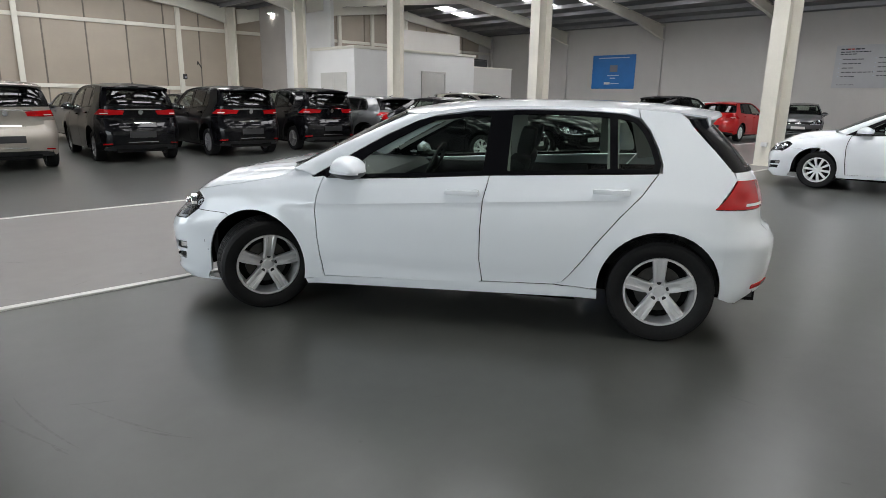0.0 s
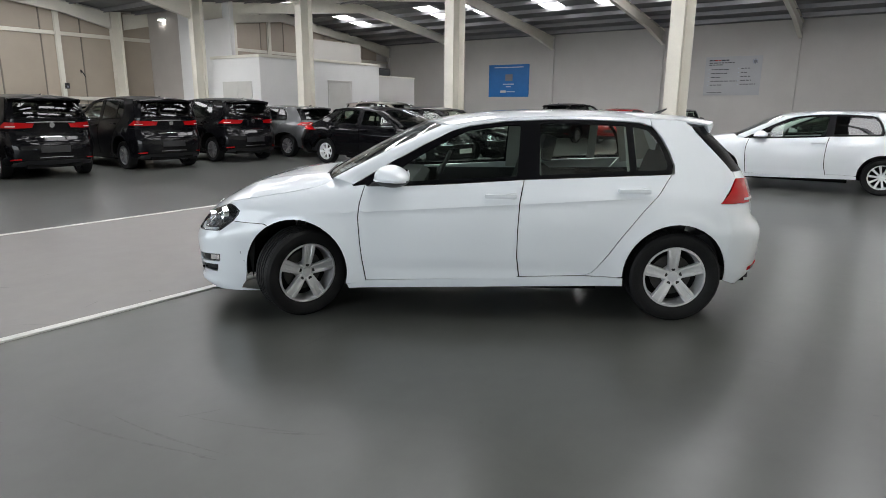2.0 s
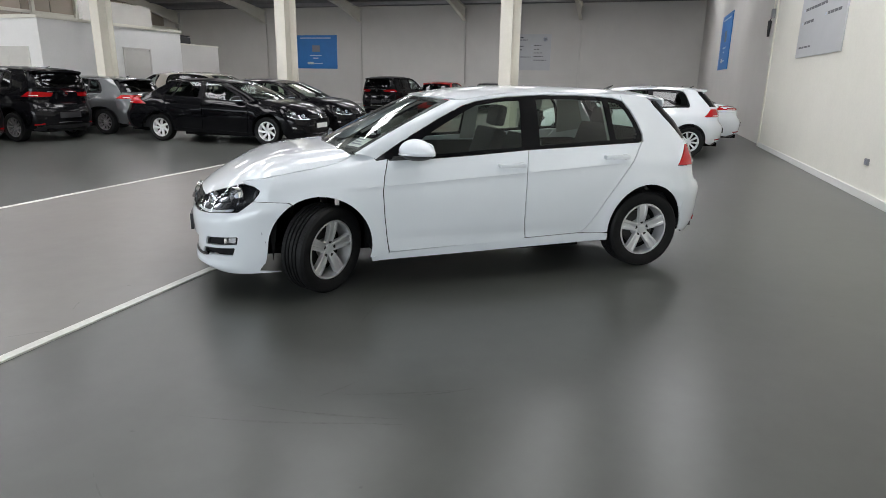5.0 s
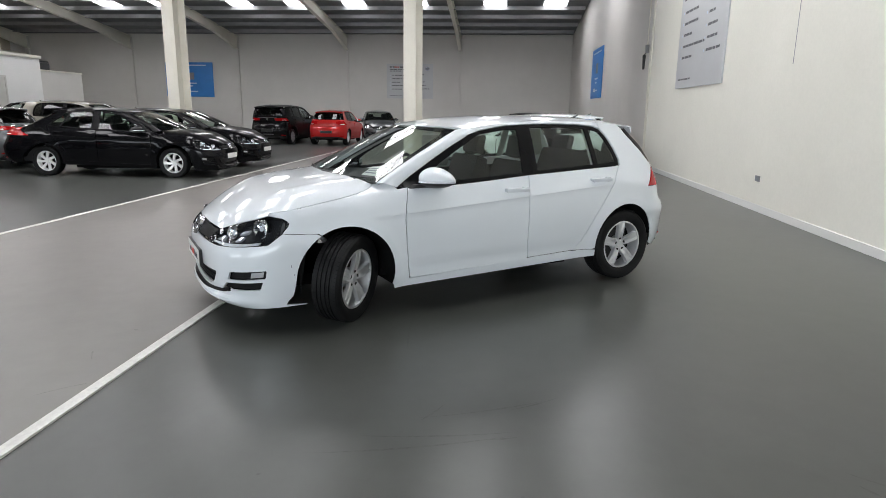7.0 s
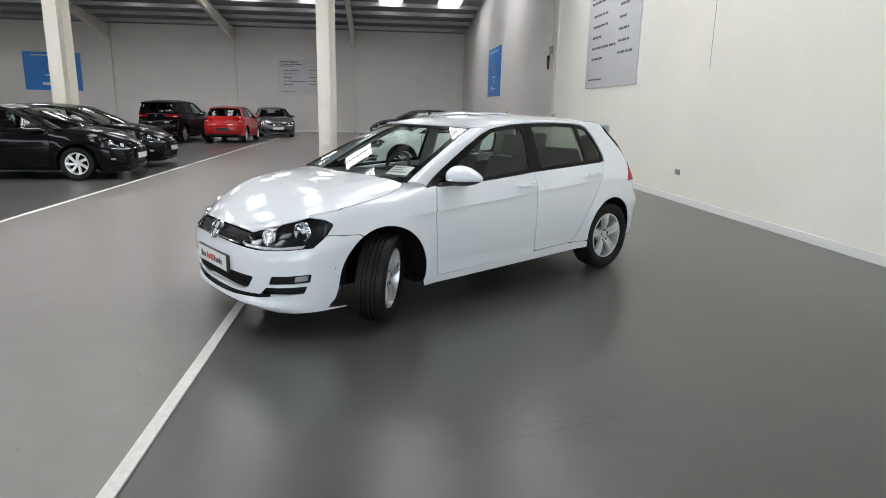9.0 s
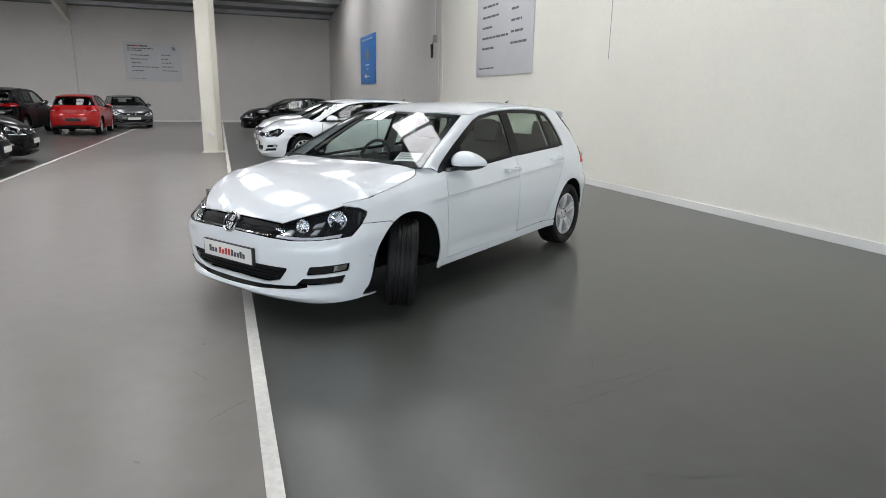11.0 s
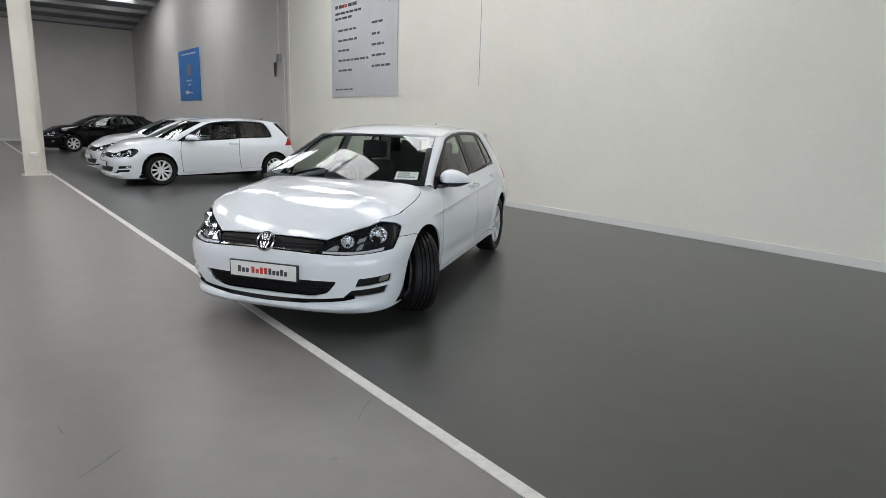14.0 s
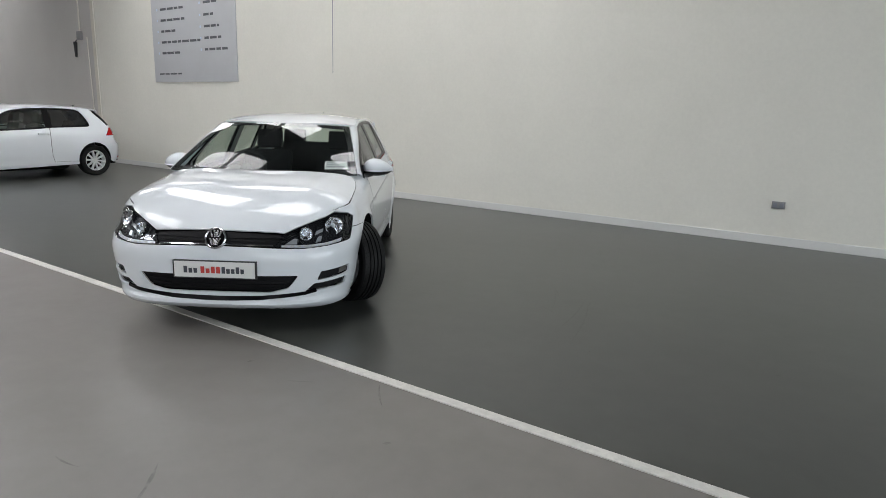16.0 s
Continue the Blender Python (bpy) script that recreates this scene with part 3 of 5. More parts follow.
        for p, q in zip(rows, rows[1:]):
            for i in range(8):
                b.faces.new((p[i], q[i], q[i + 1], p[i + 1]))
        bmesh.ops.recalc_face_normals(b, faces=b.faces)
        if sum(f.normal.y * f.calc_area() for f in b.faces) * (-1 if mirror else 1) < 0:
            bmesh.ops.reverse_faces(b, faces=b.faces)
        return b


def arch(cx, r, a0, a1, cz=0.343, n=18):
    return [(cx + r * math.cos(radians(a0 + (a1 - a0) * k / n)), cz + r * math.sin(radians(a0 + (a1 - a0) * k / n))) for k in range(n + 1)]


def lathe(bm, profile, seg, m=None):
    """Turns a (radius, y) profile round the y axis."""
    rings = []
    for k in range(seg):
        a = 2 * math.pi * k / seg
        rings.append([bm.verts.new((r * math.cos(a), y, r * math.sin(a))) for r, y in profile])
    for k in range(seg):
        p, q = rings[k], rings[(k + 1) % seg]
        for i in range(len(profile) - 1):
            bm.faces.new((p[i], q[i], q[i + 1], p[i + 1]))
    if m is not None:
        bmesh.ops.transform(bm, matrix=m, verts=[v for r in rings for v in r])
    return bm


def wheel(car, m, r=0.318, style="five", seg=48, fine=True):
    """A wheel whose outer face looks along +y: tyre with grooves, rim, spokes, cap and bolts."""
    rim_r = r * 0.685
    alloy = {"five": ALLOY, "dim": ALLOY_DIM}.get(style, ALLOY_BRIGHT)
    w = part("wheel", lathe(bmesh.new(), [(rim_r * 0.98, -0.10), (rim_r, 0.075), (rim_r * 0.985, 0.088), (rim_r * 0.93, 0.088), (rim_r * 0.90, 0.055), (rim_r * 0.88, -0.10)], seg), alloy, car, "silver alloy wheel")
    w.matrix_basis = m
    half = 0.102
    tread = [(r * 0.985, -half + 0.012), (r, -half + 0.03)]
    for g in (-0.048, -0.017, 0.017, 0.048) if fine else ():
        tread += [(r, g - 0.0065), (r - 0.010, g - 0.005), (r - 0.010, g + 0.005), (r, g + 0.0065)]
    tread += [(r, half - 0.03), (r * 0.985, half - 0.012), (r * 0.93, half + 0.002), (r * 0.84, half + 0.004), (r * 0.75, half - 0.004), (rim_r * 1.0, half - 0.014)]
    prof = [(rim_r, -half + 0.014), (r * 0.84, -half), (r * 0.93, -half)] + tread
    ty = part("tyre", lathe(bmesh.new(), prof, seg), RUBBER, w, "black rubber tyre")
    if fine:
        # dark strips laid over shoulders and ribs paint the shade of slanted tread cuts
        b = bmesh.new()
        for k in range(72):
            for y0, y1, lead in ((-0.090, -0.058, 0.3), (-0.040, -0.024, -0.4), (0.024, 0.040, 0.4), (0.058, 0.090, -0.3)):
                a0, a1 = 2 * math.pi * k / 72, 2 * math.pi * (k + lead) / 72
                rr0, rr1 = (r - 0.0022 - 0.004 * (abs(y) > 0.08) for y in (y0, y1))
                vs = [b.verts.new((rr * math.cos(a + d), y, rr * math.sin(a + d))) for a, y, rr in ((a0, y0, rr0 + 0.003), (a1, y1, rr1 + 0.003)) for d in (-0.006, 0.006)]
                b.faces.new((vs[0], vs[1], vs[3], vs[2]))
        tagged(part("tread_pattern", b, ALLOY_DARK, ty, smooth=None), kind="stuff")
    b = bmesh.new()
    lathe(b, [(0.02, -0.02), (rim_r * 0.86, -0.02), (rim_r * 0.86, -0.03)], 24)
    part("backing", b, ALLOY_DARK, w, smooth=None)
    if fine:
        b = bmesh.new()
        lathe(b, [(0.05, 0.0), (rim_r * 0.66, 0.0), (rim_r * 0.66, -0.015)], 32)
        part("brake_disc", b, DISC, w, smooth=None)
    count = {"five": 5, "ten": 10, "dim": 10, "swirl": 7}[style]
    for k in range(count):
        b = bmesh.new()
        a = 2 * math.pi * (k + 0.75) / count
        wide_in, wide_out = {"five": (0.056, 0.083), "ten": (0.026, 0.040), "dim": (0.020, 0.034), "swirl": (0.035, 0.06)}[style]
        r_in, r_out = 0.03, rim_r * 0.93
        rows = []
        for i in range(6):
            t = i / 5
            rr = r_in + (r_out - r_in) * t
            wd = (wide_in + (wide_out - wide_in) * t ** 0.8) / 2
            depth = 0.055 + 0.028 * math.sin(math.pi * min(1, t * 1.15) * 0.55)
            skew = 0.05 * t * t if style == "swirl" else 0.0
            groove = 0.005 * smoothstep(0.15, 0.5, t) if style == "five" else 0.0
            rows.append([b.verts.new((rr, y, off + skew)) for off, y in ((-wd * 1.05, depth - 0.035), (-wd, depth - 0.004), (-wd * 0.86, depth), (-wd * 0.42, depth), (-wd * 0.30, depth - groove),
                                                                         (wd * 0.30, depth - groove), (wd * 0.42, depth), (wd * 0.86, depth), (wd, depth - 0.004), (wd * 1.05, depth - 0.035))])
        for p, q in zip(rows, rows[1:]):
            for i in range(9):
                b.faces.new((p[i], q[i], q[i + 1], p[i + 1]))
        bmesh.ops.recalc_face_normals(b, faces=b.faces)
        bmesh.ops.rotate(b, verts=b.verts, cent=(0, 0, 0), matrix=Matrix.Rotation(a, 3, "Y"))
        part("spoke", b, alloy, w)
    b = bmesh.new()
    lathe(b, [(0.0005, 0.068), (0.030, 0.066), (0.034, 0.058), (0.06, 0.050), (0.070, 0.040), (0.072, 0.0)], 24)
    part("centre_cap", b, alloy, w)
    if fine:
        for k in range(5):
            a = 2 * math.pi * (k + 0.25) / 5
            b = bmesh.new()
            cyl(b, (0.056 * math.cos(a), 0.03, 0.056 * math.sin(a)), (0.056 * math.cos(a), 0.064, 0.056 * math.sin(a)), 0.014, 10)
            part("wheel_bolt", b, PLASTIC_BLACK, w)
    return w


def ellipsoid(bm, c, r, m=None, seg=20, rings=12, power=1.0):
    v = bmesh.ops.create_uvsphere(bm, u_segments=seg, v_segments=rings, radius=1.0)["verts"]
    for p in v:
        if power != 1.0:
            p.co = Vector([math.copysign(abs(x) ** power, x) for x in p.co])
        p.co = Vector(c) + Vector([p.co[i] * r[i] for i in range(3)])
    if m is not None:
        bmesh.ops.transform(bm, matrix=m, verts=v)
    return bm


def seat(car, x, y, tone):
    b = bmesh.new()
    box(b, (x - 0.05, y - 0.24, 0.36), (x + 0.45, y + 0.24, 0.56), 0.05)
    s = part("seat", b, tone, car, "charcoal cloth car seat")
    b = bmesh.new()
    box(b, (-0.07, -0.24, 0.0), (0.07, 0.24, 0.60), 0.055, pose(x - 0.05, y, 0.50, 0, -18, 0))
    part("backrest", b, tone, s)
    b = bmesh.new()
    box(b, (-0.05, -0.13, 0.0), (0.05, 0.13, 0.19), 0.045, pose(x - 0.255, y, 1.09, 0, -12, 0))
    part("headrest", b, tone, s)


def flat_patch(surf, poly, step, sink=-0.002):
    return panel(surf, poly, step, sink=sink, thick=0.0)


def build_car(S, name, m, label, body, fine=True, step=0.035, rim="five", steer=0.0, cabin=True, plate=True, group="", rear_glass=None, warp=None, rear_trim=False):
    """A whole car on the road at the pose m (rear axle's middle, nose along +x)."""
    car = thing(name, m, label, "car", group)
    g = 0.0035 if fine else 0.006
    ax, R = S.base, S.arch_r
    r_glass = rear_glass or GLASS
    belt_pts = S.belt
    fa = arch(ax + 0.043, R, 196, 59.5)
    ra = arch(0.02, R, 165, -2)
    lt = S.lamp_top()
    shut = [(x, soft_ip(x, S.seam) - 0.002) for x in (3.148, 3.10, 3.04, 2.98, 2.9, 2.8, 2.7, 2.6, 2.53, 2.46, 2.43, 2.405, 2.38)]
    door_front = [(2.165, 0.94), (2.198, 0.82), (2.21, 0.72), (2.20, 0.54), (2.185, 0.40), (2.165, 0.275)]
    door_b = [(1.07, 0.985), (1.10, 0.84), (1.11, 0.65), (1.11, 0.46), (1.09, 0.32)]
    door_rear = [(0.065, 1.03), (0.15, 0.91), (0.27, 0.78), (0.40, 0.61), (0.48, 0.49), (0.55, 0.395), (0.585, 0.355), (0.64, 0.334)]
    two_door = S.doors == 2
    creases = [[(2.9, S.crease(2.9) + d), (0.2, S.crease(0.2) + d)] for d in (-0.014, 0.0, 0.016)] if fine else []
    if two_door:
        door_b = [(0.86, 1.0), (0.89, 0.85), (0.90, 0.65), (0.89, 0.46), (0.85, 0.325)]

    def shift(line, d):
        return [(x + d, z) for x, z in line]

    for mir in (False, True):
        tag = dict(mirror=mir)
        # front wing
        poly = [(2.165 + g, 0.262)] + fa + [(2.86, 0.6685), (2.95, 0.6725), (3.090, 0.680), (3.050, 0.726), (3.042, 0.750), (3.080, 0.776), (3.148, 0.789)] + shut + [(2.30, 0.975), (2.262, 0.95), (2.245, 0.930)] + [(x + g, z) for x, z in door_front[:-1]]
        part("front_wing", panel(S.side, poly, step, lines=creases, **tag), body, car)
        # doors
        top_f = [(x, z - 0.012) for x, z in reversed(belt_pts) if door_b[0][0] + 0.03 < x < 2.1]
        poly = shift(door_front, -g)[::-1] + [(2.15, 0.93)] + top_f + shift(door_b, g) + [(door_b[-1][0] + 0.03, door_b[-1][1] - 0.012)]
        d = part("front_door", panel(S.side, poly, step, lines=creases, **tag), body, car)
        hx = 1.23 if not two_door else 1.02
        hz = 0.882 if not two_door else 0.885
        door_parts = [(d, hx, hz)]
        if not two_door:
            top_r = [(x, z - 0.012) for x, z in reversed(belt_pts) if 0.14 < x < 1.0]
            poly = shift(door_b, -g)[::-1] + top_r + shift(door_rear, g) + [(1.0, 0.322)]
            d2 = part("rear_door", panel(S.side, poly, step, lines=creases, **tag), body, car)
            door_parts.append((d2, 0.33, 0.925))
        for d, hx, hz in door_parts:
            y = S.side_y(hx, hz)
            b = bmesh.new()
            box(b, (hx - 0.108, y + 0.022, hz - 0.016), (hx + 0.108, y + 0.052, hz + 0.016), 0.014)
            box(b, (hx + 0.075, y - 0.010, hz - 0.012), (hx + 0.103, y + 0.03, hz + 0.012), 0.008)
            box(b, (hx - 0.105, y - 0.005, hz - 0.020), (hx - 0.065, y + 0.038, hz + 0.020), 0.012)
            if mir:
                bmesh.ops.scale(b, vec=(1, -1, 1), verts=b.verts)
                bmesh.ops.reverse_faces(b, faces=b.faces)
            part("door_handle", b, body, d)
            b = flat_patch(S.side, rounded([(hx - 0.07, hz - 0.035), (hx + 0.07, hz - 0.035), (hx + 0.07, hz + 0.005), (hx - 0.07, hz + 0.005)], 0.018), step)
            if mir:
                bmesh.ops.scale(b, vec=(1, -1, 1), verts=b.verts)
                bmesh.ops.reverse_faces(b, faces=b.faces)
            part("handle_recess", b, body, d)
        # sill
        poly = [(2.288, 0.208), (2.298, 0.240), (2.165, 0.266), (2.16, 0.268), (1.09, 0.312), (1.0, 0.317), (0.64, 0.328), (0.42, 0.321), (0.374, 0.316), (0.372, 0.262)]
        part("sill", panel(S.side, poly, step, **tag), body, car)
        # rear quarter
        rear_dlo = [(0.178, 1.355), (0.118, 1.28), (0.068, 1.18), (0.038, 1.09), (0.042, 1.035)]
        if two_door:
            back = shift(door_b, -g)
            head = [(0.84, 1.0), (0.46, 1.012), (0.10, 1.025)]
            poly = rear_dlo + head[::-1] + back + [(0.64, 0.332), (0.42, 0.325)] + ra[::-1]
        else:
            poly = rear_dlo + shift(door_rear, -g) + [(0.60, 0.333), (0.42, 0.327)] + ra[::-1]
        poly += [(-0.345, 0.60), (-0.32, 0.80), (-0.262, 0.842), (-0.382, 1.008), (-0.36, 1.05), (-0.12, 1.31), (-0.10, 1.345)]
        poly += [(x, soft_ip(x, S.edge) - 0.002) for x in (-0.05, 0.08, 0.188)]
        part("rear_quarter", panel(S.side, poly, step, **tag), body, car)
        # roof rail and windscreen pillar
        upper = [(x, soft_ip(x, S.edge)) for x in (0.19, 0.5, 0.8, 1.1, 1.35, 1.5)]
        poly = upper + [(1.53, 1.345), (1.49, 1.332)] + [(x, z + 0.006) for x, z in S.dlo[5:11]] + [(0.185, 1.353)]
        part("roof_rail", panel(S.side, poly, step, **tag), body, car)
        part("windscreen_pillar", S.pillar(mir), body, car)
        # window surround and panes
        panes = {"front_window": [(1.93, 0.965), (1.55, 0.985), (1.115, 1.01), (1.09, 1.352), (1.20, 1.349), (1.45, 1.316), (1.56, 1.265), (1.72, 1.180), (1.87, 1.095), (1.935, 1.04)],
                 "rear_window": [(0.965, 1.018), (0.46, 1.046), (0.345, 1.052), (0.36, 1.355), (0.63, 1.366), (0.955, 1.364)],
                 "quarter_window": [(0.30, 1.054), (0.10, 1.062), (0.085, 1.10), (0.115, 1.19), (0.16, 1.275), (0.21, 1.33), (0.315, 1.352)]}
        if two_door:
            panes = {"front_window": [(1.93, 0.965), (1.55, 0.985), (0.93, 1.02), (0.90, 1.362), (1.20, 1.349), (1.45, 1.316), (1.56, 1.265), (1.72, 1.180), (1.87, 1.095), (1.935, 1.04)],
                     "rear_window": [(0.80, 1.03), (0.46, 1.046), (0.10, 1.062), (0.085, 1.10), (0.115, 1.19), (0.16, 1.275), (0.21, 1.33), (0.315, 1.352), (0.63, 1.366), (0.80, 1.362)]}
        f = part("window_frame", panel(S.side, S.dlo, step * 0.8, holes=[rounded(p, 0.012, 2) for p in panes.values()], sink=0.005, thick=0.015, **tag), TRIM_BLACK, car, "gloss black window surround")
        for nm, p in panes.items():
            tone = GLASS if nm == "front_window" else r_glass
            part("window_pane", panel(S.side, p, step * 1.4, sink=0.009, thick=0.0, **tag), tone, f, "tinted side window glass")
        # inner skin, so that gaps read dark
        poly = [(2.98, 0.24), (2.99, 0.40)] + arch(ax + 0.02, R + 0.03, 20, 180) + [(2.24, 0.24), (0.42, 0.25)] + arch(0, R + 0.03, 0, 160) + [(-0.385, 0.50), (-0.40, 0.9), (-0.1, 0.95), (2.15, 0.90), (2.8, 0.85), (2.92, 0.72)]
        part("inner_skin", panel(S.side, poly, step * 2, sink=0.02, thick=0, **tag), ALLOY_DARK, car, "dark inner skin", smooth=None)
        for cx in (ax + 0.043, 0.02):
            b = bmesh.new()
            rows = [[b.verts.new((x, (-1 if mir else 1) * y, z)) for y in (S.body_y(x, z) - 0.014, 0.50)] for x, z in arch(cx, R + 0.004, -8 if cx > 1 else -2, 188 if cx > 1 else 172, n=24)]
            for p, q in zip(rows, rows[1:]):
                b.faces.new((p[0], q[0], q[1], p[1]))
            part("arch_liner", b, ALLOY_DARK, car, "black plastic wheel arch liner")
        # mirror
        b, b2, b3 = bmesh.new(), bmesh.new(), bmesh.new()
        ellipsoid(b, (1.965, 0.885, 0.998), (0.113, 0.139, 0.083), seg=32, rings=20, power=1.06)
        ellipsoid(b2, (1.965, 0.885, 0.990), (0.109, 0.131, 0.056), seg=28, rings=16)
        for bb in (b, b2):
            for v in bb.verts:
                k = 1 - 0.30 * (v.co.y - 0.885) / 0.148
                v.co.z = 0.972 + (v.co.z - 0.972) * k
                v.co.x = 1.93 + (v.co.x - 1.93) * k - 0.06 * (v.co.y - 0.78)
        bmesh.ops.bisect_plane(b, geom=b.verts[:] + b.edges[:] + b.faces[:], plane_co=(1.850, 0, 0), plane_no=(-1, 0, 0), clear_outer=True)
        bmesh.ops.bisect_plane(b, geom=b.verts[:] + b.edges[:] + b.faces[:], plane_co=(0, 0, 0.988), plane_no=(0, 0, -1), clear_outer=True)
        bmesh.ops.bisect_plane(b2, geom=b2.verts[:] + b2.edges[:] + b2.faces[:], plane_co=(0, 0, 0.9875), plane_no=(0, 0, 1), clear_outer=True)
        turn = Matrix.Translation((1.95, 0.885, 0)) @ Matrix.Rotation(radians(20), 4, "Z") @ Matrix.Translation((-1.95, -0.885, 0))
        bmesh.ops.transform(b, matrix=turn, verts=b.verts)
        bmesh.ops.transform(b2, matrix=turn, verts=b2.verts)
        rows = [[b2.verts.new((x, y, z)) for x, y, z in ((2.16, 0.76, 0.930), (2.13, 0.825, 0.932), (1.98, 0.88, 0.950), (1.96, 0.84, 0.952))], [b2.verts.new((x, y, z)) for x, y, z in ((2.13, 0.76, 0.955), (2.10, 0.815, 0.955), (1.98, 0.88, 0.966), (1.95, 0.82, 0.968))]]
        for i in range(4):
            b2.faces.new((rows[0][i], rows[0][(i + 1) % 4], rows[1][(i + 1) % 4], rows[1][i]))
        b2.faces.new(rows[0][::-1]), b2.faces.new(rows[1])
        ellipsoid(b3, (1.854, 0.855, 1.016), (0.004, 0.068, 0.036), seg=20, rings=10, power=0.9)
        bmesh.ops.transform(b3, matrix=turn, verts=b3.verts)
        strip = bmesh.new()
        ellipsoid(strip, (1.967, 0.887, 0.981), (0.117, 0.134, 0.03), seg=32, rings=16)
        for v in strip.verts:
            v.co.x = 1.93 + (v.co.x - 1.93) * (1 - 0.30 * (v.co.y - 0.885) / 0.148) - 0.06 * (v.co.y - 0.78)
        for zz, no in ((0.9885, 1), (0.977, -1)):
            bmesh.ops.bisect_plane(strip, geom=strip.verts[:] + strip.edges[:] + strip.faces[:], plane_co=(0, 0, zz), plane_no=(0, 0, no), clear_outer=True)
        bmesh.ops.bisect_plane(strip, geom=strip.verts[:] + strip.edges[:] + strip.faces[:], plane_co=(1.90, 0, 0), plane_no=(-1, 0, 0), clear_outer=True)
        bmesh.ops.transform(strip, matrix=turn, verts=strip.verts)
        for bb in (b, b2, b3, strip):
            if mir:
                bmesh.ops.scale(bb, vec=(1, -1, 1), verts=bb.verts)
                bmesh.ops.reverse_faces(bb, faces=bb.faces)
        mi = part("door_mirror", b2, PLASTIC_BLACK, car, "door mirror with painted cap")
        part("mirror_cap", b, body, mi)
        part("mirror_glass", b3, MIRROR_GLASS, mi)
        part("indicator_strip", strip, GLASS_SILVER, mi, "clear indicator strip")

        if fine:
            # pale trim inside the pillars
            for poly in ([(1.10, 0.95), (1.085, 1.36), (0.96, 1.36), (0.945, 0.95)], [(0.36, 1.04), (0.37, 1.36), (0.30, 1.35), (0.29, 1.04)], [(0.05, 1.0), (0.14, 1.33), (-0.08, 1.33), (-0.24, 1.05)],
                         [(2.10, 1.03), (1.94, 1.12), (1.57, 1.31), (1.20, 1.38), (0.63, 1.395), (0.63, 1.378), (1.20, 1.36), (1.57, 1.285), (1.94, 1.09), (2.08, 1.01)]):
                part("pillar_trim", panel(S.side, poly, 0.06, sink=0.03, thick=0.0, mirror=mir), HEADLINER, car, "pale grey inner pillar trim")

    # bonnet, roof, screens
    N0 = S.front
    left = [(x, S.hood_half(x) - 0.002) for x in (2.405, 2.43, 2.46, 2.53, 2.6, 2.7, 2.8, 2.9, 3.0, 3.06, 3.145)] + [(p.x - 0.003, p.y - 0.003) for p in lt[::-1]]
    nose = [(p.x, p.y) for p in (N0(S.fq(z, y=y), z) for y, z in ((0.30, 0.684), (0.15, 0.69), (0.0, 0.692)))]
    back = [(2.425, 0.68), (2.465, 0.55), (2.50, 0.35), (2.518, 0.15), (2.52, 0.0)]
    poly = left + nose + [(x, -y) for x, y in nose[::-1][1:]] + [(x, -y) for x, y in left[::-1]] + [(x, -y) for x, y in back] + back[::-1][1:]
    part("bonnet", panel(S.top, poly, step), body, car)
    back = [(2.40, 0.72), (2.44, 0.62), (2.49, 0.42), (2.515, 0.2), (2.53, 0.0)]
    front_ = [(2.25, 0.70), (2.36, 0.4), (2.40, 0.0)]
    poly = back + [(x, -y) for x, y in back[::-1][1:]] + [(x, -y) for x, y in front_] + front_[::-1][1:]
    part("cowl", panel(lambda x, y: Vector((x, y, 0.972 - 0.03 * y * y)), poly, step * 1.5, thick=0.02), PLASTIC_BLACK, car, "black plastic cowl below the windscreen")
    xs = [-0.20, 0.0, 0.3, 0.6, 0.9, 1.2, 1.4, 1.5]
    rl = [(x, S.side_y(x, soft_ip(x, S.edge)) - 0.004) for x in xs]
    fr = [(1.60, 0.594), (1.665, 0.535), (1.73, 0.36), (1.77, 0.18), (1.782, 0.0)]
    rr_ = [(-0.25, 0.50), (-0.262, 0.0), (-0.25, -0.50)]
    poly = rl + fr + [(x, -y) for x, y in fr[::-1][1:]] + [(x, -y) for x, y in rl[::-1]] + rr_[::-1]
    part("roof", panel(S.roof_at, poly, step * 1.5), body, car)
    if fine or cabin:
        part("headlining", panel(S.roof_at, [(-0.1, 0.5), (1.55, 0.5), (1.55, -0.5), (-0.1, -0.5)], 0.15, sink=0.035, thick=0), HEADLINER, car, "pale grey headlining", smooth=None)
    full = [(-0.985, 0.0), (0, -0.0), (0.985, 0.0), (0.985, 0.5), (0.975, 1.0), (0, 1.0), (-0.975, 1.0), (-0.985, 0.5)]
    pane = [(-0.93, 0.07), (-0.5, 0.055), (0, 0.05), (0.5, 0.055), (0.93, 0.07), (0.925, 0.5), (0.90, 0.94), (0.5, 0.955), (0, 0.96), (-0.5, 0.955), (-0.90, 0.94), (-0.925, 0.5)]
    wsf = part("windscreen_surround", panel(S.screen, full, 0.06, holes=[pane], thick=0.01), TRIM_BLACK, car, "black windscreen surround")
    part("windscreen", panel(S.screen, full, 0.06, sink=-0.002, thick=0.0), GLASS_FRONT, wsf, "clear windscreen glass")
    b = bmesh.new()
    cyl(b, (-0.02, 0, S.roof_at(-0.02, 0).z - 0.004), (-0.10, 0, S.roof_at(-0.02, 0).z + 0.034), 0.014, 10, 0.005)
    part("roof_aerial", b, PLASTIC_BLACK, car, "short black roof aerial")
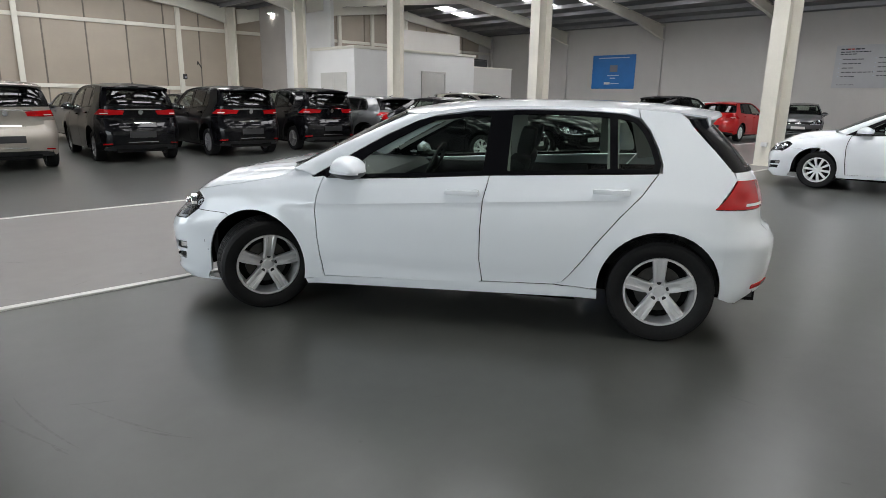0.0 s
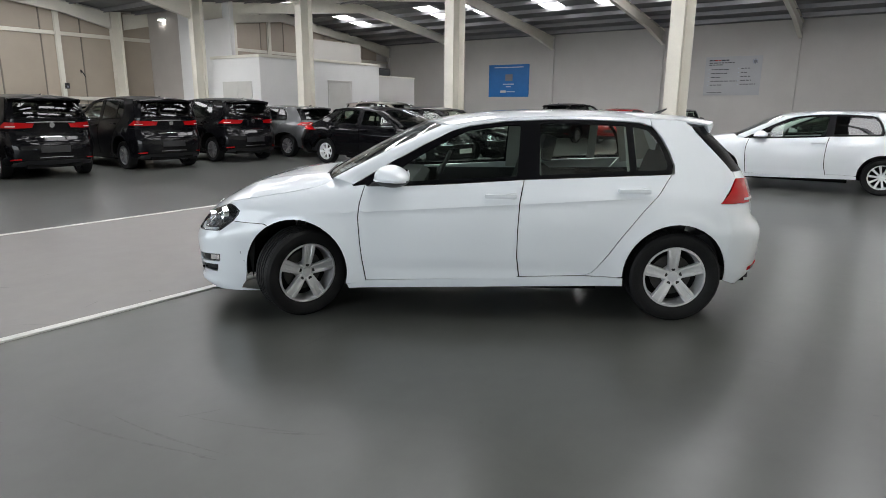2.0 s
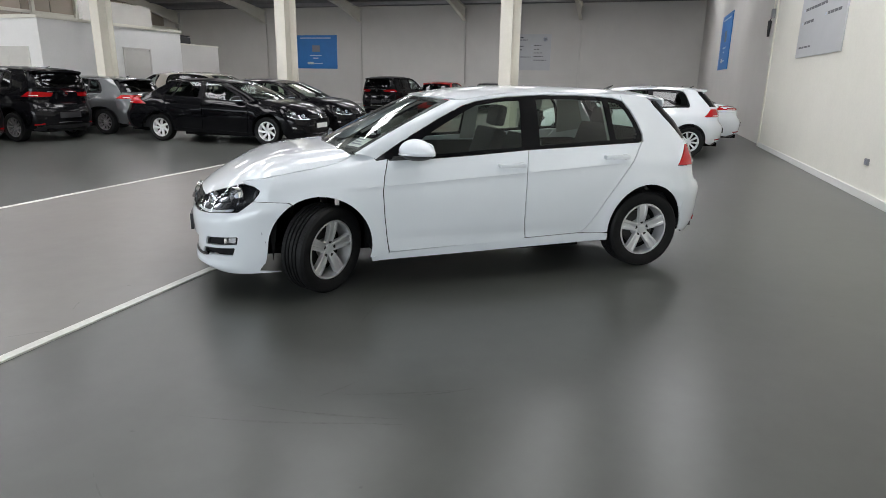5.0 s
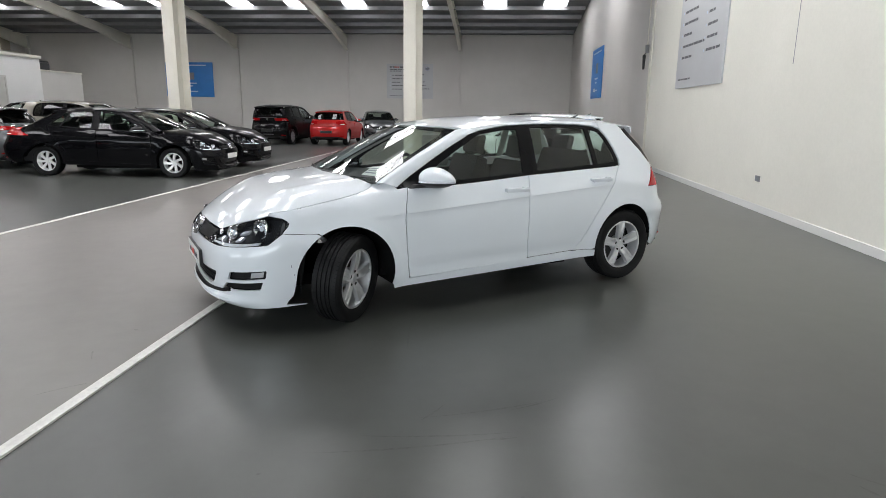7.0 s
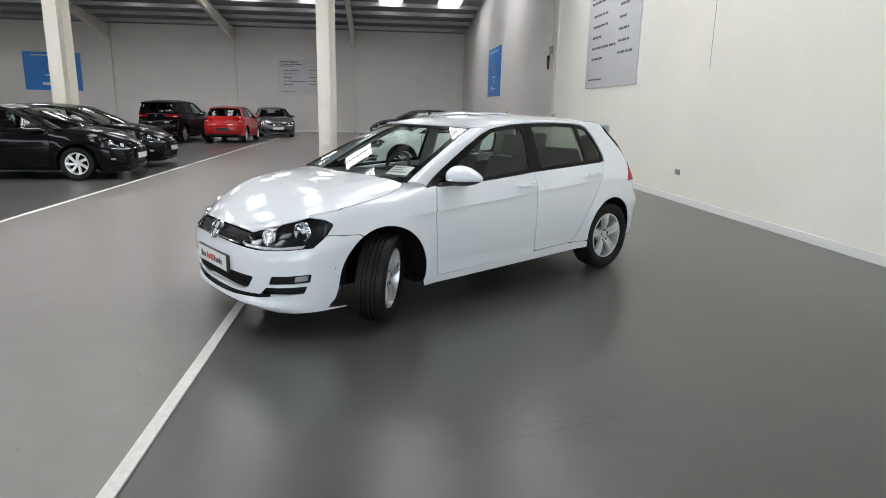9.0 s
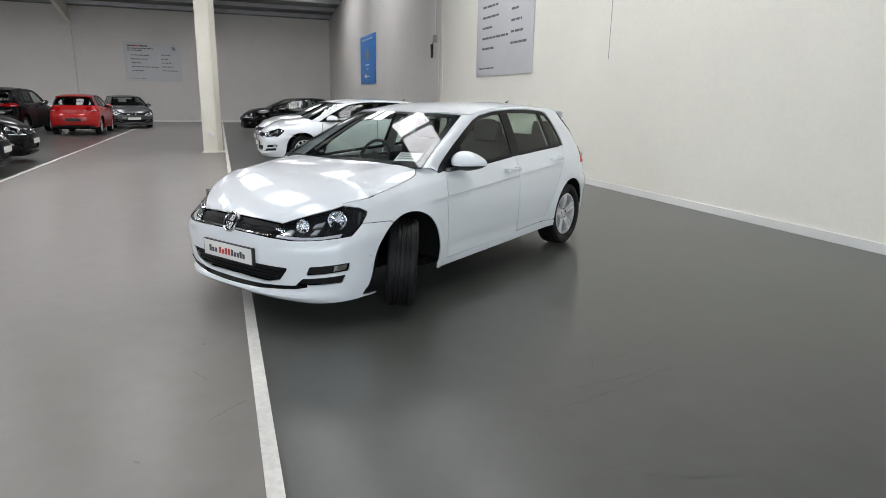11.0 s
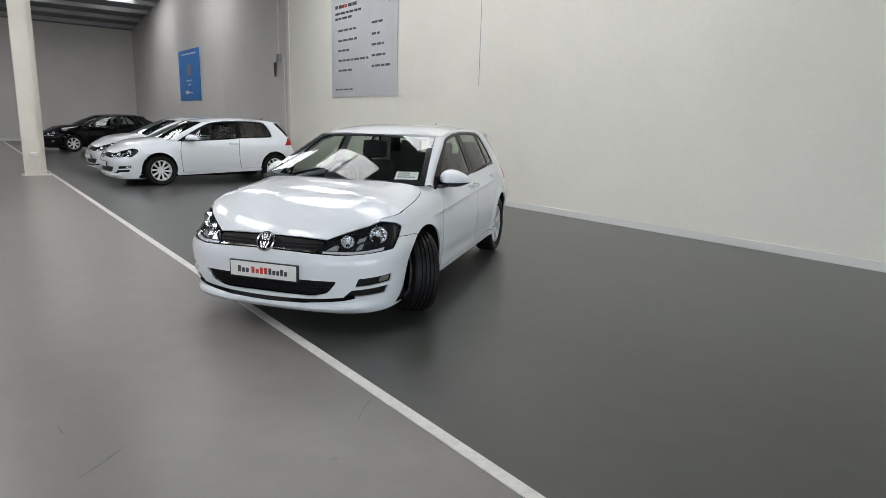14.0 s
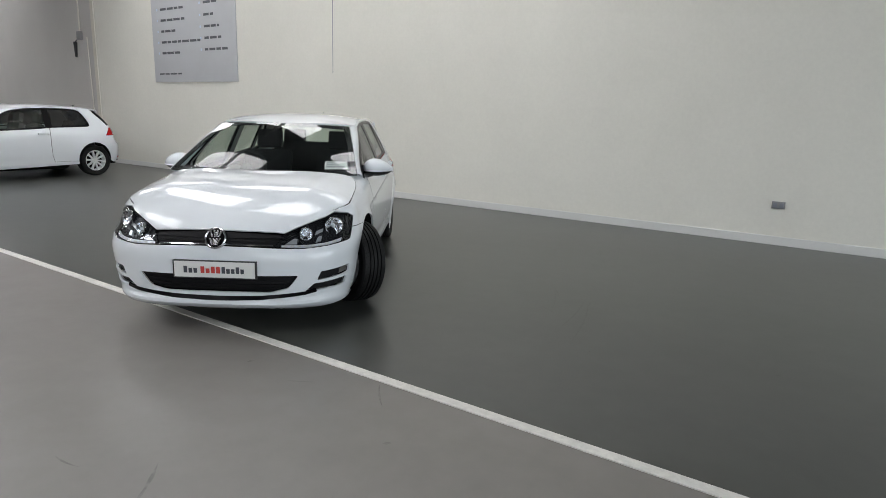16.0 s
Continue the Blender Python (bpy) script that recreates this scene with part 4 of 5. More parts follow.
    # wipers
    if fine:
        for y0, y1 in ((0.55, -0.05), (0.0, -0.62)):
            b = bmesh.new()
            p, q = S.screen(y0 / 0.76, 0.0), S.screen(y1 / 0.76, 0.035)
            cyl(b, p + Vector((0.008, 0, 0.014)), q + Vector((0.008, 0, 0.014)), 0.007, 8)
            part("wiper", b, PLASTIC_BLACK, car)
    # rear glass and tailgate
    F = S.rear
    rg = [(S.rq(z, y=y), z) for y, z in ((0.60, 1.075), (0.0, 1.07), (-0.60, 1.075), (-0.53, 1.33), (0, 1.34), (0.53, 1.33))]
    part("rear_screen", panel(F, rg, 0.06, sink=0.004, thick=0.0, uscale=0.9), r_glass, car, "tinted rear window glass")
    gate = [(S.rq(z, x=x), z) for x, z in ((-0.375, 1.05), (-0.38, 1.01))] + [(S.rq(0.95, y=0.60), 0.96), (S.rq(0.85, y=0.60), 0.85), (S.rq(0.72, y=0.60), 0.70)]
    part("tailgate", panel(F, gate + [(-u, z) for u, z in gate[::-1]], step * 1.3, uscale=0.9), body, car)
    frame_ = [(S.rq(1.05, x=-0.352), 1.054), (S.rq(1.20, x=-0.235), 1.20), (S.rq(1.35, x=-0.105), 1.350)]
    part("rear_window_frame", panel(F, frame_ + [(-u, z) for u, z in frame_[::-1]], step * 1.3, holes=[rg], uscale=0.9), TRIM_BLACK, car, "gloss black rear window surround")
    bump = [(S.rq(0.70, y=0.60), 0.70), (S.rq(0.84, y=0.60), 0.84), (S.rq(0.842, x=-0.264), 0.8415), (S.rq(0.80, x=-0.316), 0.80), (S.rq(0.6, x=-0.335), 0.60)] + [(S.rq(z, x=x), z) for x, z in arch(0.02, R, 165, 186, n=5)]
    bump += [(S.rq(0.28, x=-0.40), 0.28), (S.rq(0.27, x=-0.45), 0.268), (S.rq(0.33, x=-0.54), 0.325), (S.rq(0.36, y=0.5), 0.36)]
    rb = part("rear_bumper", panel(F, bump + [(-u, z) for u, z in bump[::-1]], step * 1.3, sink=0.001, uscale=0.9), body, car)
    dif = [(S.rq(0.36, y=0.55), 0.37), (S.rq(0.30, x=-0.48), 0.30), (S.rq(0.25, x=-0.46), 0.245), (-S.rq(0.25, x=-0.46), 0.245), (-S.rq(0.30, x=-0.48), 0.30), (-S.rq(0.36, y=0.55), 0.37)]
    part("diffuser", panel(F, dif, step * 1.5, sink=0.012, uscale=0.9), PLASTIC_BLACK, rb, "black lower valance")
    b = bmesh.new()
    rows = []
    for y in [k * 0.1 - 0.6 for k in range(13)]:
        t = 1 - 0.4 * (abs(y) / 0.6) ** 3
        rows.append([b.verts.new(p) for p in ((-0.20, y, S.roof_at(-0.2, y).z), (-0.33 * t - 0.02, y, 1.395 - 0.03 * (y / 0.6) ** 2), (-0.34 * t - 0.02, y, 1.378 - 0.03 * (y / 0.6) ** 2), (-0.22, y, 1.335 - 0.03 * (y / 0.6) ** 2))])
    for p, q in zip(rows, rows[1:]):
        for i in range(4):
            b.faces.new((p[i], q[i], q[(i + 1) % 4], p[(i + 1) % 4]))
    b.faces.new(rows[0]), b.faces.new(rows[-1][::-1])
    bmesh.ops.recalc_face_normals(b, faces=b.faces)
    part("roof_spoiler", b, body, car)
    # lamps
    for mir in (False, True):
        lamp = [(S.rq(z, x=x), z) for x, z in ((-0.258, 0.845), (-0.385, 1.005))] + [(S.rq(1.0, y=0.56), 1.0), (S.rq(0.95, y=0.42), 0.97), (S.rq(0.88, y=0.44), 0.87), (S.rq(0.84, y=0.62), 0.845)]
        if rear_trim:
            part("lamp_surround", panel(F, lamp, step, thick=0.01, mirror=mir, uscale=0.9), body, car)
            lamp = [(S.rq(z, x=x), z) for x, z in ((-0.30, 0.905), (-0.385, 0.995))] + [(S.rq(0.99, y=0.56), 0.99), (S.rq(0.97, y=0.30), 0.975), (S.rq(0.90, y=0.34), 0.905), (S.rq(0.90, y=0.60), 0.895)]
        lp = part("tail_lamp", panel(F, lamp, step, sink=-0.006, thick=0.02, mirror=mir, uscale=0.9), LAMP_RED, car, "red tail lamp")
        low = 0.915 if rear_trim else 0.861
        strip = [(S.rq(z, x=x), z) for x, z in ((-0.43, low), (-0.435, low + 0.015))] + [(S.rq(low, y=0.60), low + 0.015), (S.rq(low, y=0.60), low)]
        part("reversing_lens", panel(F, strip, step, sink=-0.009, thick=0.0, mirror=mir, uscale=0.9), PLASTIC_WHITE, lp, "white reversing lens")
        refl = [(S.rq(0.36, x=-0.52), 0.365), (S.rq(0.39, x=-0.53), 0.388), (S.rq(0.40, y=0.58), 0.40), (S.rq(0.38, y=0.58), 0.378)]
        part("reflector", panel(F, refl, step, sink=-0.006, thick=0.008, mirror=mir, uscale=0.9), LAMP_RED, rb, "red bumper reflector")
    if rear_trim:
        for z0_, z1_, w in ((0.985, 1.0, 0.42), (0.745, 0.757, 0.30), (0.405, 0.418, 0.30)):
            q = [(S.rq(z0_, y=-w), z0_), (0, z0_ + 0.006), (S.rq(z0_, y=w), z0_), (S.rq(z1_, y=w), z1_), (0, z1_ + 0.006), (S.rq(z1_, y=-w), z1_)]
            part("chrome_strip", panel(F, q, 0.06, sink=-0.008, thick=0.01, uscale=0.9), CHROME, car, "thin chrome strip across the tail")
        c = S.rear(0, 0.95)
        b = bmesh.new()
        cyl(b, (c.x + 0.01, 0, 0.945), (c.x - 0.014, 0, 0.95), 0.05, 20, 0.045)
        part("badge", b, CHROME, car, "round chrome badge")
    # nose
    N = S.front
    lower = rounded([(S.fq(0.40, y=y), z) for y, z in ((-0.53, 0.402), (0.53, 0.402), (0.47, 0.315), (0.36, 0.282), (-0.36, 0.282), (-0.47, 0.315))], 0.02)
    fogs = []
    for sg in (1, -1):
        for a, b, c, d in (((0.665, 0.420), (3.205, 0.438), (3.213, 0.380), (0.640, 0.361)), ((0.62, 0.339), (3.228, 0.358), (3.245, 0.300), (0.56, 0.283))):
            q = [(sg * S.fq(a[1], y=a[0]), a[1]), (sg * S.fq(b[1], x=b[0]), b[1]), (sg * S.fq(c[1], x=c[0]), c[1]), (sg * S.fq(d[1], y=d[0]), d[1])]
            fogs.append(rounded(q if sg > 0 else q[::-1], 0.012))
    edge_l = [(S.fq(z, x=x), z) for x, z in ((3.075, 0.178), (3.034, 0.24), (3.019, 0.31), *arch(ax + 0.043, R, 10, 58.5, n=9), (2.868, 0.6645), (2.95, 0.669), (3.094, 0.676), (3.192, 0.607))]
    up = [(S.fq(z, y=y), z) for y, z in ((0.70, 0.588), (0.55, 0.579), (0.40, 0.584), (0.2, 0.592), (0.0, 0.595))]
    bottom = [(S.fq(0.16, y=0.8), 0.165), (S.fq(0.15, y=0.5), 0.150), (0.0, 0.145)]
    half_ = bottom[::-1] + edge_l + up
    poly = half_ + [(-u, z) for u, z in half_[::-1]][1:-1]
    fb = part("front_bumper", panel(N, poly, step, holes=[lower] + fogs, thick=0.014, uscale=1.1, lines=[[(-1.02, z), (1.02, z)] for z in (0.17, 0.188, 0.205, 0.225, 0.245, 0.27)] if fine else ()), body, car)
    part("lower_grille", panel(N, [(u * 1.02, z) for u, z in lower], 0.06, sink=0.03, thick=0.0, uscale=1.1), MESH_BLACK, fb, "black lower grille mesh", smooth=None)
    if fine:
        for z in (0.305, 0.33, 0.355, 0.38):
            w = S.fq(z, y=ip(z, [(0.30, 0.40), (0.38, 0.50)]))
            part("grille_slat", panel(N, [(-w, z - 0.004), (w, z - 0.004), (w, z + 0.004), (-w, z + 0.004)], 0.05, sink=0.016, thick=0.012, uscale=1.1), MESH_BLACK, fb)
    for q in fogs:
        part("fog_recess", panel(N, q, 0.05, sink=0.026, thick=0.0, uscale=1.1), MESH_BLACK, fb, smooth=None)
    for sg in (1, -1):
        q = [(sg * S.fq(z, x=x), z) for x, z in ((3.30, 0.419), (3.222, 0.427), (3.228, 0.390), (3.305, 0.382))]
        part("fog_lamp", panel(N, q if sg > 0 else q[::-1], 0.03, sink=0.012, thick=0.01, uscale=1.1), CHROME, fb, "clear fog lamp")
    # dark strip laid on the chin for the shade of its groove
    lip = [(-0.62, 0.302), (-0.56, 0.287), (-0.3, 0.264), (0, 0.257), (0.3, 0.264), (0.56, 0.287), (0.62, 0.302), (0.63, 0.281), (0.56, 0.262), (0.3, 0.236), (0, 0.229), (-0.3, 0.236), (-0.56, 0.262), (-0.63, 0.281)]
    lip = [(S.fq(0.25, y=y), z) for y, z in lip]
    part("lip_strip", panel(N, lip, 0.04, sink=-0.004, thick=0.012, uscale=1.1), TRIM_BLACK, fb, "thin dark line drawn for the groove along the chin")
    gr = [(S.fq(0.65, y=y), z) for y, z in ((-0.42, 0.668), (-0.2, 0.682), (0, 0.686), (0.2, 0.682), (0.42, 0.668), (0.368, 0.594), (0.2, 0.604), (0, 0.606), (-0.2, 0.604), (-0.368, 0.594))]
    gl_ = part("grille", panel(N, gr, 0.04, sink=0.012, thick=0.02, uscale=1.1), MESH_BLACK, car, "black upper grille")
    for z0_, z1_ in ((0.628, 0.634), (0.648, 0.654)):
        part("grille_bar", panel(N, [(S.fq(0.65, y=-0.42), z0_), (S.fq(0.65, y=0.42), z0_), (S.fq(0.65, y=0.43), z1_), (-S.fq(0.65, y=0.43), z1_)], 0.05, sink=0.006, thick=0.01, uscale=1.1), MESH_BLACK, gl_)
    part("chrome_strip", panel(N, [(S.fq(0.6, y=-0.37), 0.595), (0, 0.603), (S.fq(0.6, y=0.37), 0.595), (S.fq(0.6, y=0.37), 0.604), (0, 0.612), (S.fq(0.6, y=-0.37), 0.604)], 0.05, sink=-0.003, thick=0.01, uscale=1.1), CHROME, gl_, "thin chrome strip")
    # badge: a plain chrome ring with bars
    c = N(0.0, 0.641) + Vector((0.002, 0, 0))
    tilt = Matrix.Translation(c) @ Matrix.Rotation(radians(-26), 4, "Y") @ Matrix.Rotation(radians(-90), 4, "Z")
    b = lathe(bmesh.new(), [(0.058, -0.004), (0.058, 0.012), (0.065, 0.018), (0.072, 0.012), (0.072, -0.012)], 32, tilt)
    bd = part("badge", b, CHROME_SOFT, car, "round chrome badge")
    b = lathe(bmesh.new(), [(0.0005, 0.004), (0.058, 0.003)], 24, tilt)
    part("badge_back", b, TRIM_BLACK, bd)
    for x0, x1 in ((-0.036, -0.020), (0.036, 0.020), (-0.012, 0.0), (0.012, 0.0)):
        for (xa, za, xb, zb) in ((x0, 0.050, x1, 0.005), (x0 * 0.9, -0.003, x1 * 0.8, -0.050)):
            b = bmesh.new()
            cyl(b, (xa, 0.011, za), (xb, 0.011, zb), 0.0075, 6)
            bmesh.ops.transform(b, matrix=tilt, verts=b.verts)
            part("badge_bar", b, CHROME_SOFT, bd)
    # headlamps
    for mir in (False, True):
        pts = [(S.fq(z, y=y), z) for y, z in ((0.378, 0.594), (0.55, 0.583), (0.70, 0.592))] + [(S.fq(z, x=x), z) for x, z in ((3.19, 0.611), (3.096, 0.678), (3.056, 0.726), (3.047, 0.748), (3.085, 0.771))]
        pts += [(S.fq(p.z, y=p.y), p.z) for p in lt[::-1]]
        hl = part("headlamp", panel(N, pts, step, sink=0.042, thick=0.0, mirror=mir, uscale=1.1), LAMP_SHELL, car, "clear headlamp with chrome reflectors")
        b = panel(N, pts, step, thick=0.045, mirror=mir, uscale=1.1)
        bmesh.ops.delete(b, geom=[f for f in b.faces if len(f.verts) == 3], context="FACES")
        part("bezel", b, LAMP_SHELL, hl)
        part("lamp_lens", panel(N, pts, step, sink=-0.001, thick=0.0, mirror=mir, uscale=1.1), GLASS_CLEAR, hl, "clear lamp lens")
        sg = -1 if mir else 1
        for y, z, rr in ((0.565, 0.660, 0.043), (0.725, 0.697, 0.060)):
            q = N(S.fq(z, y=y), z)
            d = Vector((0.86, 0.5, 0.0)).normalized()
            mm = Matrix.Translation((q.x - d.x * 0.050, sg * (q.y - d.y * 0.050), q.z)) @ Vector((d.x, sg * d.y, d.z)).to_track_quat("Y", "Z").to_matrix().to_4x4()
            b = lathe(bmesh.new(), [(0.0005, 0.004), (rr * 0.18, 0.004), (rr * 0.4, 0.006), (rr * 0.75, 0.016), (rr * 0.92, 0.030), (rr, 0.038), (rr * 1.06, 0.036), (rr * 1.08, 0.0)], 20)
            # fluted bowl
            for k, v in enumerate(b.verts):
                if (k // 8) % 2 and rr * 0.3 < math.hypot(v.co.x, v.co.z) < rr * 0.95:
                    v.co.y += 0.006
            bmesh.ops.transform(b, matrix=mm, verts=b.verts)
            part("reflector", b, CHROME, hl, "round chrome reflector", smooth=None)
            b = bmesh.new()
            ellipsoid(b, (0, 0.020, 0), (rr * 0.24, 0.014, rr * 0.24), mm, 12, 8)
            part("bulb_cap", b, GLASS_SILVER, hl)
        for quad in (((0.440, 0.618), (0.515, 0.618), (0.515, 0.650), (0.492, 0.652)), ((0.618, 0.668), (0.662, 0.682), (0.664, 0.700), (0.622, 0.688)), ((0.630, 0.628), (0.662, 0.634), (0.664, 0.660), (0.640, 0.656))):
            part("reflector", panel(N, [(S.fq(z, y=y), z) for y, z in quad], 0.03, sink=0.024, thick=0.016, mirror=mir, uscale=1.1), LAMP_SILVER, hl, smooth=None)
        strip = [(S.fq(z, y=y), z) for y, z in ((0.42, 0.597), (0.60, 0.592), (0.70, 0.599), (0.785, 0.613), (0.785, 0.632), (0.70, 0.617), (0.60, 0.610), (0.42, 0.611))]
        part("running_light", panel(N, strip, 0.04, sink=0.02, thick=0.01, mirror=mir, uscale=1.1), GLASS_SILVER, hl, "chrome strip with lamp studs")
        for k in range(8 if fine else 0):
            y = 0.445 + 0.043 * k
            z = ip(y, [(0.50, 0.602), (0.60, 0.600), (0.70, 0.607), (0.785, 0.622)])
            q = [(S.fq(z + dz, y=y + dy), z + dz) for dy, dz in ((-0.012, -0.006), (0.012, -0.005), (0.012, 0.007), (-0.012, 0.006))]
            part("lamp_stud", panel(N, q, 0.03, sink=0.016, thick=0.004, mirror=mir, uscale=1.1), PLASTIC_WHITE, hl)
        arc = [(S.fq(z, y=y), z) for y, z in ((0.825, 0.665), (0.80, 0.755))] + [(S.fq(z, x=x), z) for x, z in ((3.075, 0.750), (3.085, 0.705))]
        part("indicator", panel(N, arc, 0.04, sink=0.03, thick=0.0, mirror=mir, uscale=1.1), LAMP_DARK, hl)
    # plate holders
    if plate:
        c = N(0, 0.45)
        b = bmesh.new()
        box(b, (c.x - 0.004, -0.272, 0.383), (c.x + 0.018, 0.272, 0.502), 0.004)
        pl = part("front_plate", b, PLASTIC_BLACK, car, "white dealer plate in a black holder")
        b = boxes(((c.x + 0.0185, -0.262, 0.391), (c.x + 0.021, 0.262, 0.496)), bevel=0.0008)
        part("plate_face", b, PLASTIC_WHITE, pl)
        if fine:
            for y0, y1, mat, tall in ((-0.200, -0.104, INK, "100"), (-0.090, 0.045, INK_RED, "1011"), (0.047, 0.200, INK, "10010")):
                pitch = (y1 - y0) / len(tall)
                for k, up in enumerate(tall):
                    a0 = y0 + pitch * k
                    b = boxes(((c.x + 0.0215, a0, 0.420), (c.x + 0.0232, a0 + pitch * 0.72, 0.464 if up == "1" else 0.451)))
                    part("print_bar", b, mat, pl, smooth=None)
    z = 0.55
    c = S.rear(0, z)
    b = bmesh.new()
    box(b, (c.x - 0.012, -0.26, z - 0.055), (c.x + 0.02, 0.26, z + 0.055), 0.004)
    part("rear_plate", b, PLASTIC_BLACK, car, "blank dark rear plate holder")
    # underside and cabin
    b = boxes(((0.50, -0.62, 0.17), (2.20, 0.62, 0.24)), ((-0.62, -0.50, 0.22), (3.35, 0.50, 0.30)), ((2.25, -0.60, 0.25), (2.30, 0.60, 0.95)), ((3.0, -0.42, 0.25), (3.36, 0.42, 0.64)))
    part("underbody", b, ALLOY_DARK, car, "black underside", smooth=None)
    if cabin:
        b = bmesh.new()
        rows = []
        for y in (-0.70, -0.5, 0, 0.5, 0.70):
            rows.append([b.verts.new((x, y, zz)) for x, zz in ((2.36, 0.955), (2.05, 0.955), (1.86, 0.945), (1.80, 0.90), (1.84, 0.70), (1.95, 0.45))])
        for p, q in zip(rows, rows[1:]):
            for i in range(5):
                b.faces.new((p[i], q[i], q[i + 1], p[i + 1]))
        bmesh.ops.recalc_face_normals(b, faces=b.faces)
        part("dashboard", b, INTERIOR, car, "dark grey dashboard")
        for mir in (1, -1):
            b = bmesh.new()
            box(b, (0.45, mir * 0.77 - 0.03, 0.26), (2.14, mir * 0.77 + 0.03, 0.925), 0.02)
            part("door_card", b, INTERIOR, car)
            seat(car, 1.15, mir * 0.37, FABRIC)
        b = bmesh.new()
        box(b, (-0.02, -0.62, 0.42), (0.50, 0.62, 0.60), 0.05)
        box(b, (-0.07, -0.62, 0.0), (0.07, 0.62, 0.58), 0.05, pose(-0.02, 0, 0.56, 0, -20, 0))
        rs = part("rear_bench", b, FABRIC, car, "charcoal rear bench seat")
        for y in (-0.38, 0.38):
            b = bmesh.new()
            box(b, (-0.045, -0.13, 0.0), (0.045, 0.13, 0.16), 0.04, pose(-0.22, y, 1.10, 0, -14, 0))
            part("headrest", b, FABRIC, rs)
        b = boxes(((0.40, -0.78, 0.24), (2.0, 0.78, 0.27)), ((-0.55, -0.70, 0.30), (0.0, 0.70, 0.60)))
        part("cabin_floor", b, INTERIOR, car, smooth=None)
        b = lathe(bmesh.new(), [(0.175 + 0.015 * math.cos(a), 0.015 * math.sin(a)) for a in [k * math.pi / 4 for k in range(9)]], 28)
        box(b, (-0.16, -0.02, -0.03), (0.16, 0.0, 0.03), 0.01)
        ellipsoid(b, (0, -0.01, 0), (0.06, 0.03, 0.06))
        bmesh.ops.transform(b, matrix=pose(1.68, -0.37, 0.93, -25, 0, 90), verts=b.verts)
        part("steering_wheel", b, INTERIOR, car)
    for x, y, st in ((0.0, 0.80, 0), (0.0, -0.80, 0), (ax, 0.805, steer), (ax, -0.805, steer * 0.85)):
        # steered wheels turn about a pivot a little inside their face
        piv = 0.715 if y > 0 else -0.715
        mw = pose(x + (0.032 if st else 0), piv + (math.copysign(0.042, st) if st else 0), S.wheel_r, (-4 if y > 0 else -1.5) if st else 0, 0, st) @ pose(0, y - piv - math.copysign(0.075, y), 0, 0, 0, 0 if y > 0 else 180) @ pose(0, 0, 0, 0, (-6 if st else 3) if y > 0 else 25, 0)
        wheel(car, mw, S.wheel_r, rim, 56 if fine else 28, fine)
    if warp:
        for o in car.children:
            if o.name.split(".")[0] == "wheel":
                o.matrix_basis = Matrix.Translation(Vector(warp(*o.matrix_basis.translation)) - o.matrix_basis.translation) @ o.matrix_basis
                o.matrix_basis.translation.z = S.wheel_r
            else:
                for d in (o, *o.children):
                    for v in d.data.vertices:
                        v.co = warp(*v.co)
    return car

# ---- the white car in the middle ----
HATCH = Hatch()
CAR = build_car(HATCH, "hatchback_car", pose(4.104, 1.993, 0.0, 0, 0, 124.1), "glossy white five-door hatchback, silver five-spoke wheels, front wheels turned", PAINT_WHITE, steer=40)


def windscreen_label(a0, a1, b0, b1):
    b = panel(HATCH.screen, [(a0, b0), (a1, b0), (a1, b1), (a0, b1)], 0.03, sink=0.004, thick=0.0)
    ob = part("windscreen_label", b, PAPER, CAR, "small white printed label inside the windscreen")
    for k in range(3):
        w = (a1 - a0) * (0.55 if k else 0.8)
        z = b0 + (b1 - b0) * (0.22 + 0.25 * k)
        part("print_bar", panel(HATCH.screen, [(a0 + 0.02, z), (a0 + 0.02 + w, z), (a0 + 0.02 + w, z + 0.018), (a0 + 0.02, z + 0.018)], 0.05, sink=0.002, thick=0.0), INK_GREY, ob)


windscreen_label(0.66, 0.90, 0.10, 0.24)
# small chips in the bumper's paint ahead of the front wheel
for x0, z0, w, h in ((3.050, 0.450, 0.005, 0.020), (3.030, 0.392, 0.005, 0.012)):
    chip = [(HATCH.fq(z, x=x), z) for x, z in ((x0, z0), (x0, z0 + h), (x0 - w, z0 + h * 0.8), (x0 - w, z0))]
    part("paint_chip", panel(HATCH.front, chip, 0.02, sink=-0.002, thick=0.0, uscale=1.1), INK_GREY, CAR, "dark chip in the bumper's paint")


# ---- the other cars ----
def warp_mpv(x, y, z):
    """Taller and squarer at the back: a compact people carrier."""
    h = ip(z, [(0, 0), (0.3, 0.3), (0.95, 1.05), (1.46, 1.66)])
    up = min(1, max(0, (z - 0.85) / 0.5))
    x2 = x - 0.30 * smoothstep(0.7, -0.4, x) * up + 0.16 * smoothstep(1.0, 2.2, x) * up - 0.04 * smoothstep(0.2, -0.6, x)
    return (x2 * 1.02, y * (1 + 0.07 * up), h)


def warp_saloon(x, y, z):
    """Lower and longer, with a boot behind the rear window."""
    up = smoothstep(1.0, 1.12, z)
    low = 1 - smoothstep(0.95, 1.07, z)
    x2 = x + 0.34 * smoothstep(0.9, -0.35, x) * smoothstep(1.02, 1.40, z) - 0.42 * smoothstep(-0.15, -0.6, x) * low + 0.02 * up
    x2 = ip(x2, [(-1.4, -1.4), (0, 0), (2.61, 2.79), (3.6, 3.82)])
    return (x2, y * 1.015, z * 1.01 if z < 1 else 1.01 + (z - 1) * 0.98)


def warp_small(x, y, z):
    return (x * 0.945, y * 0.955, ip(z, [(0, 0), (0.3, 0.3), (1.46, 1.47)]))


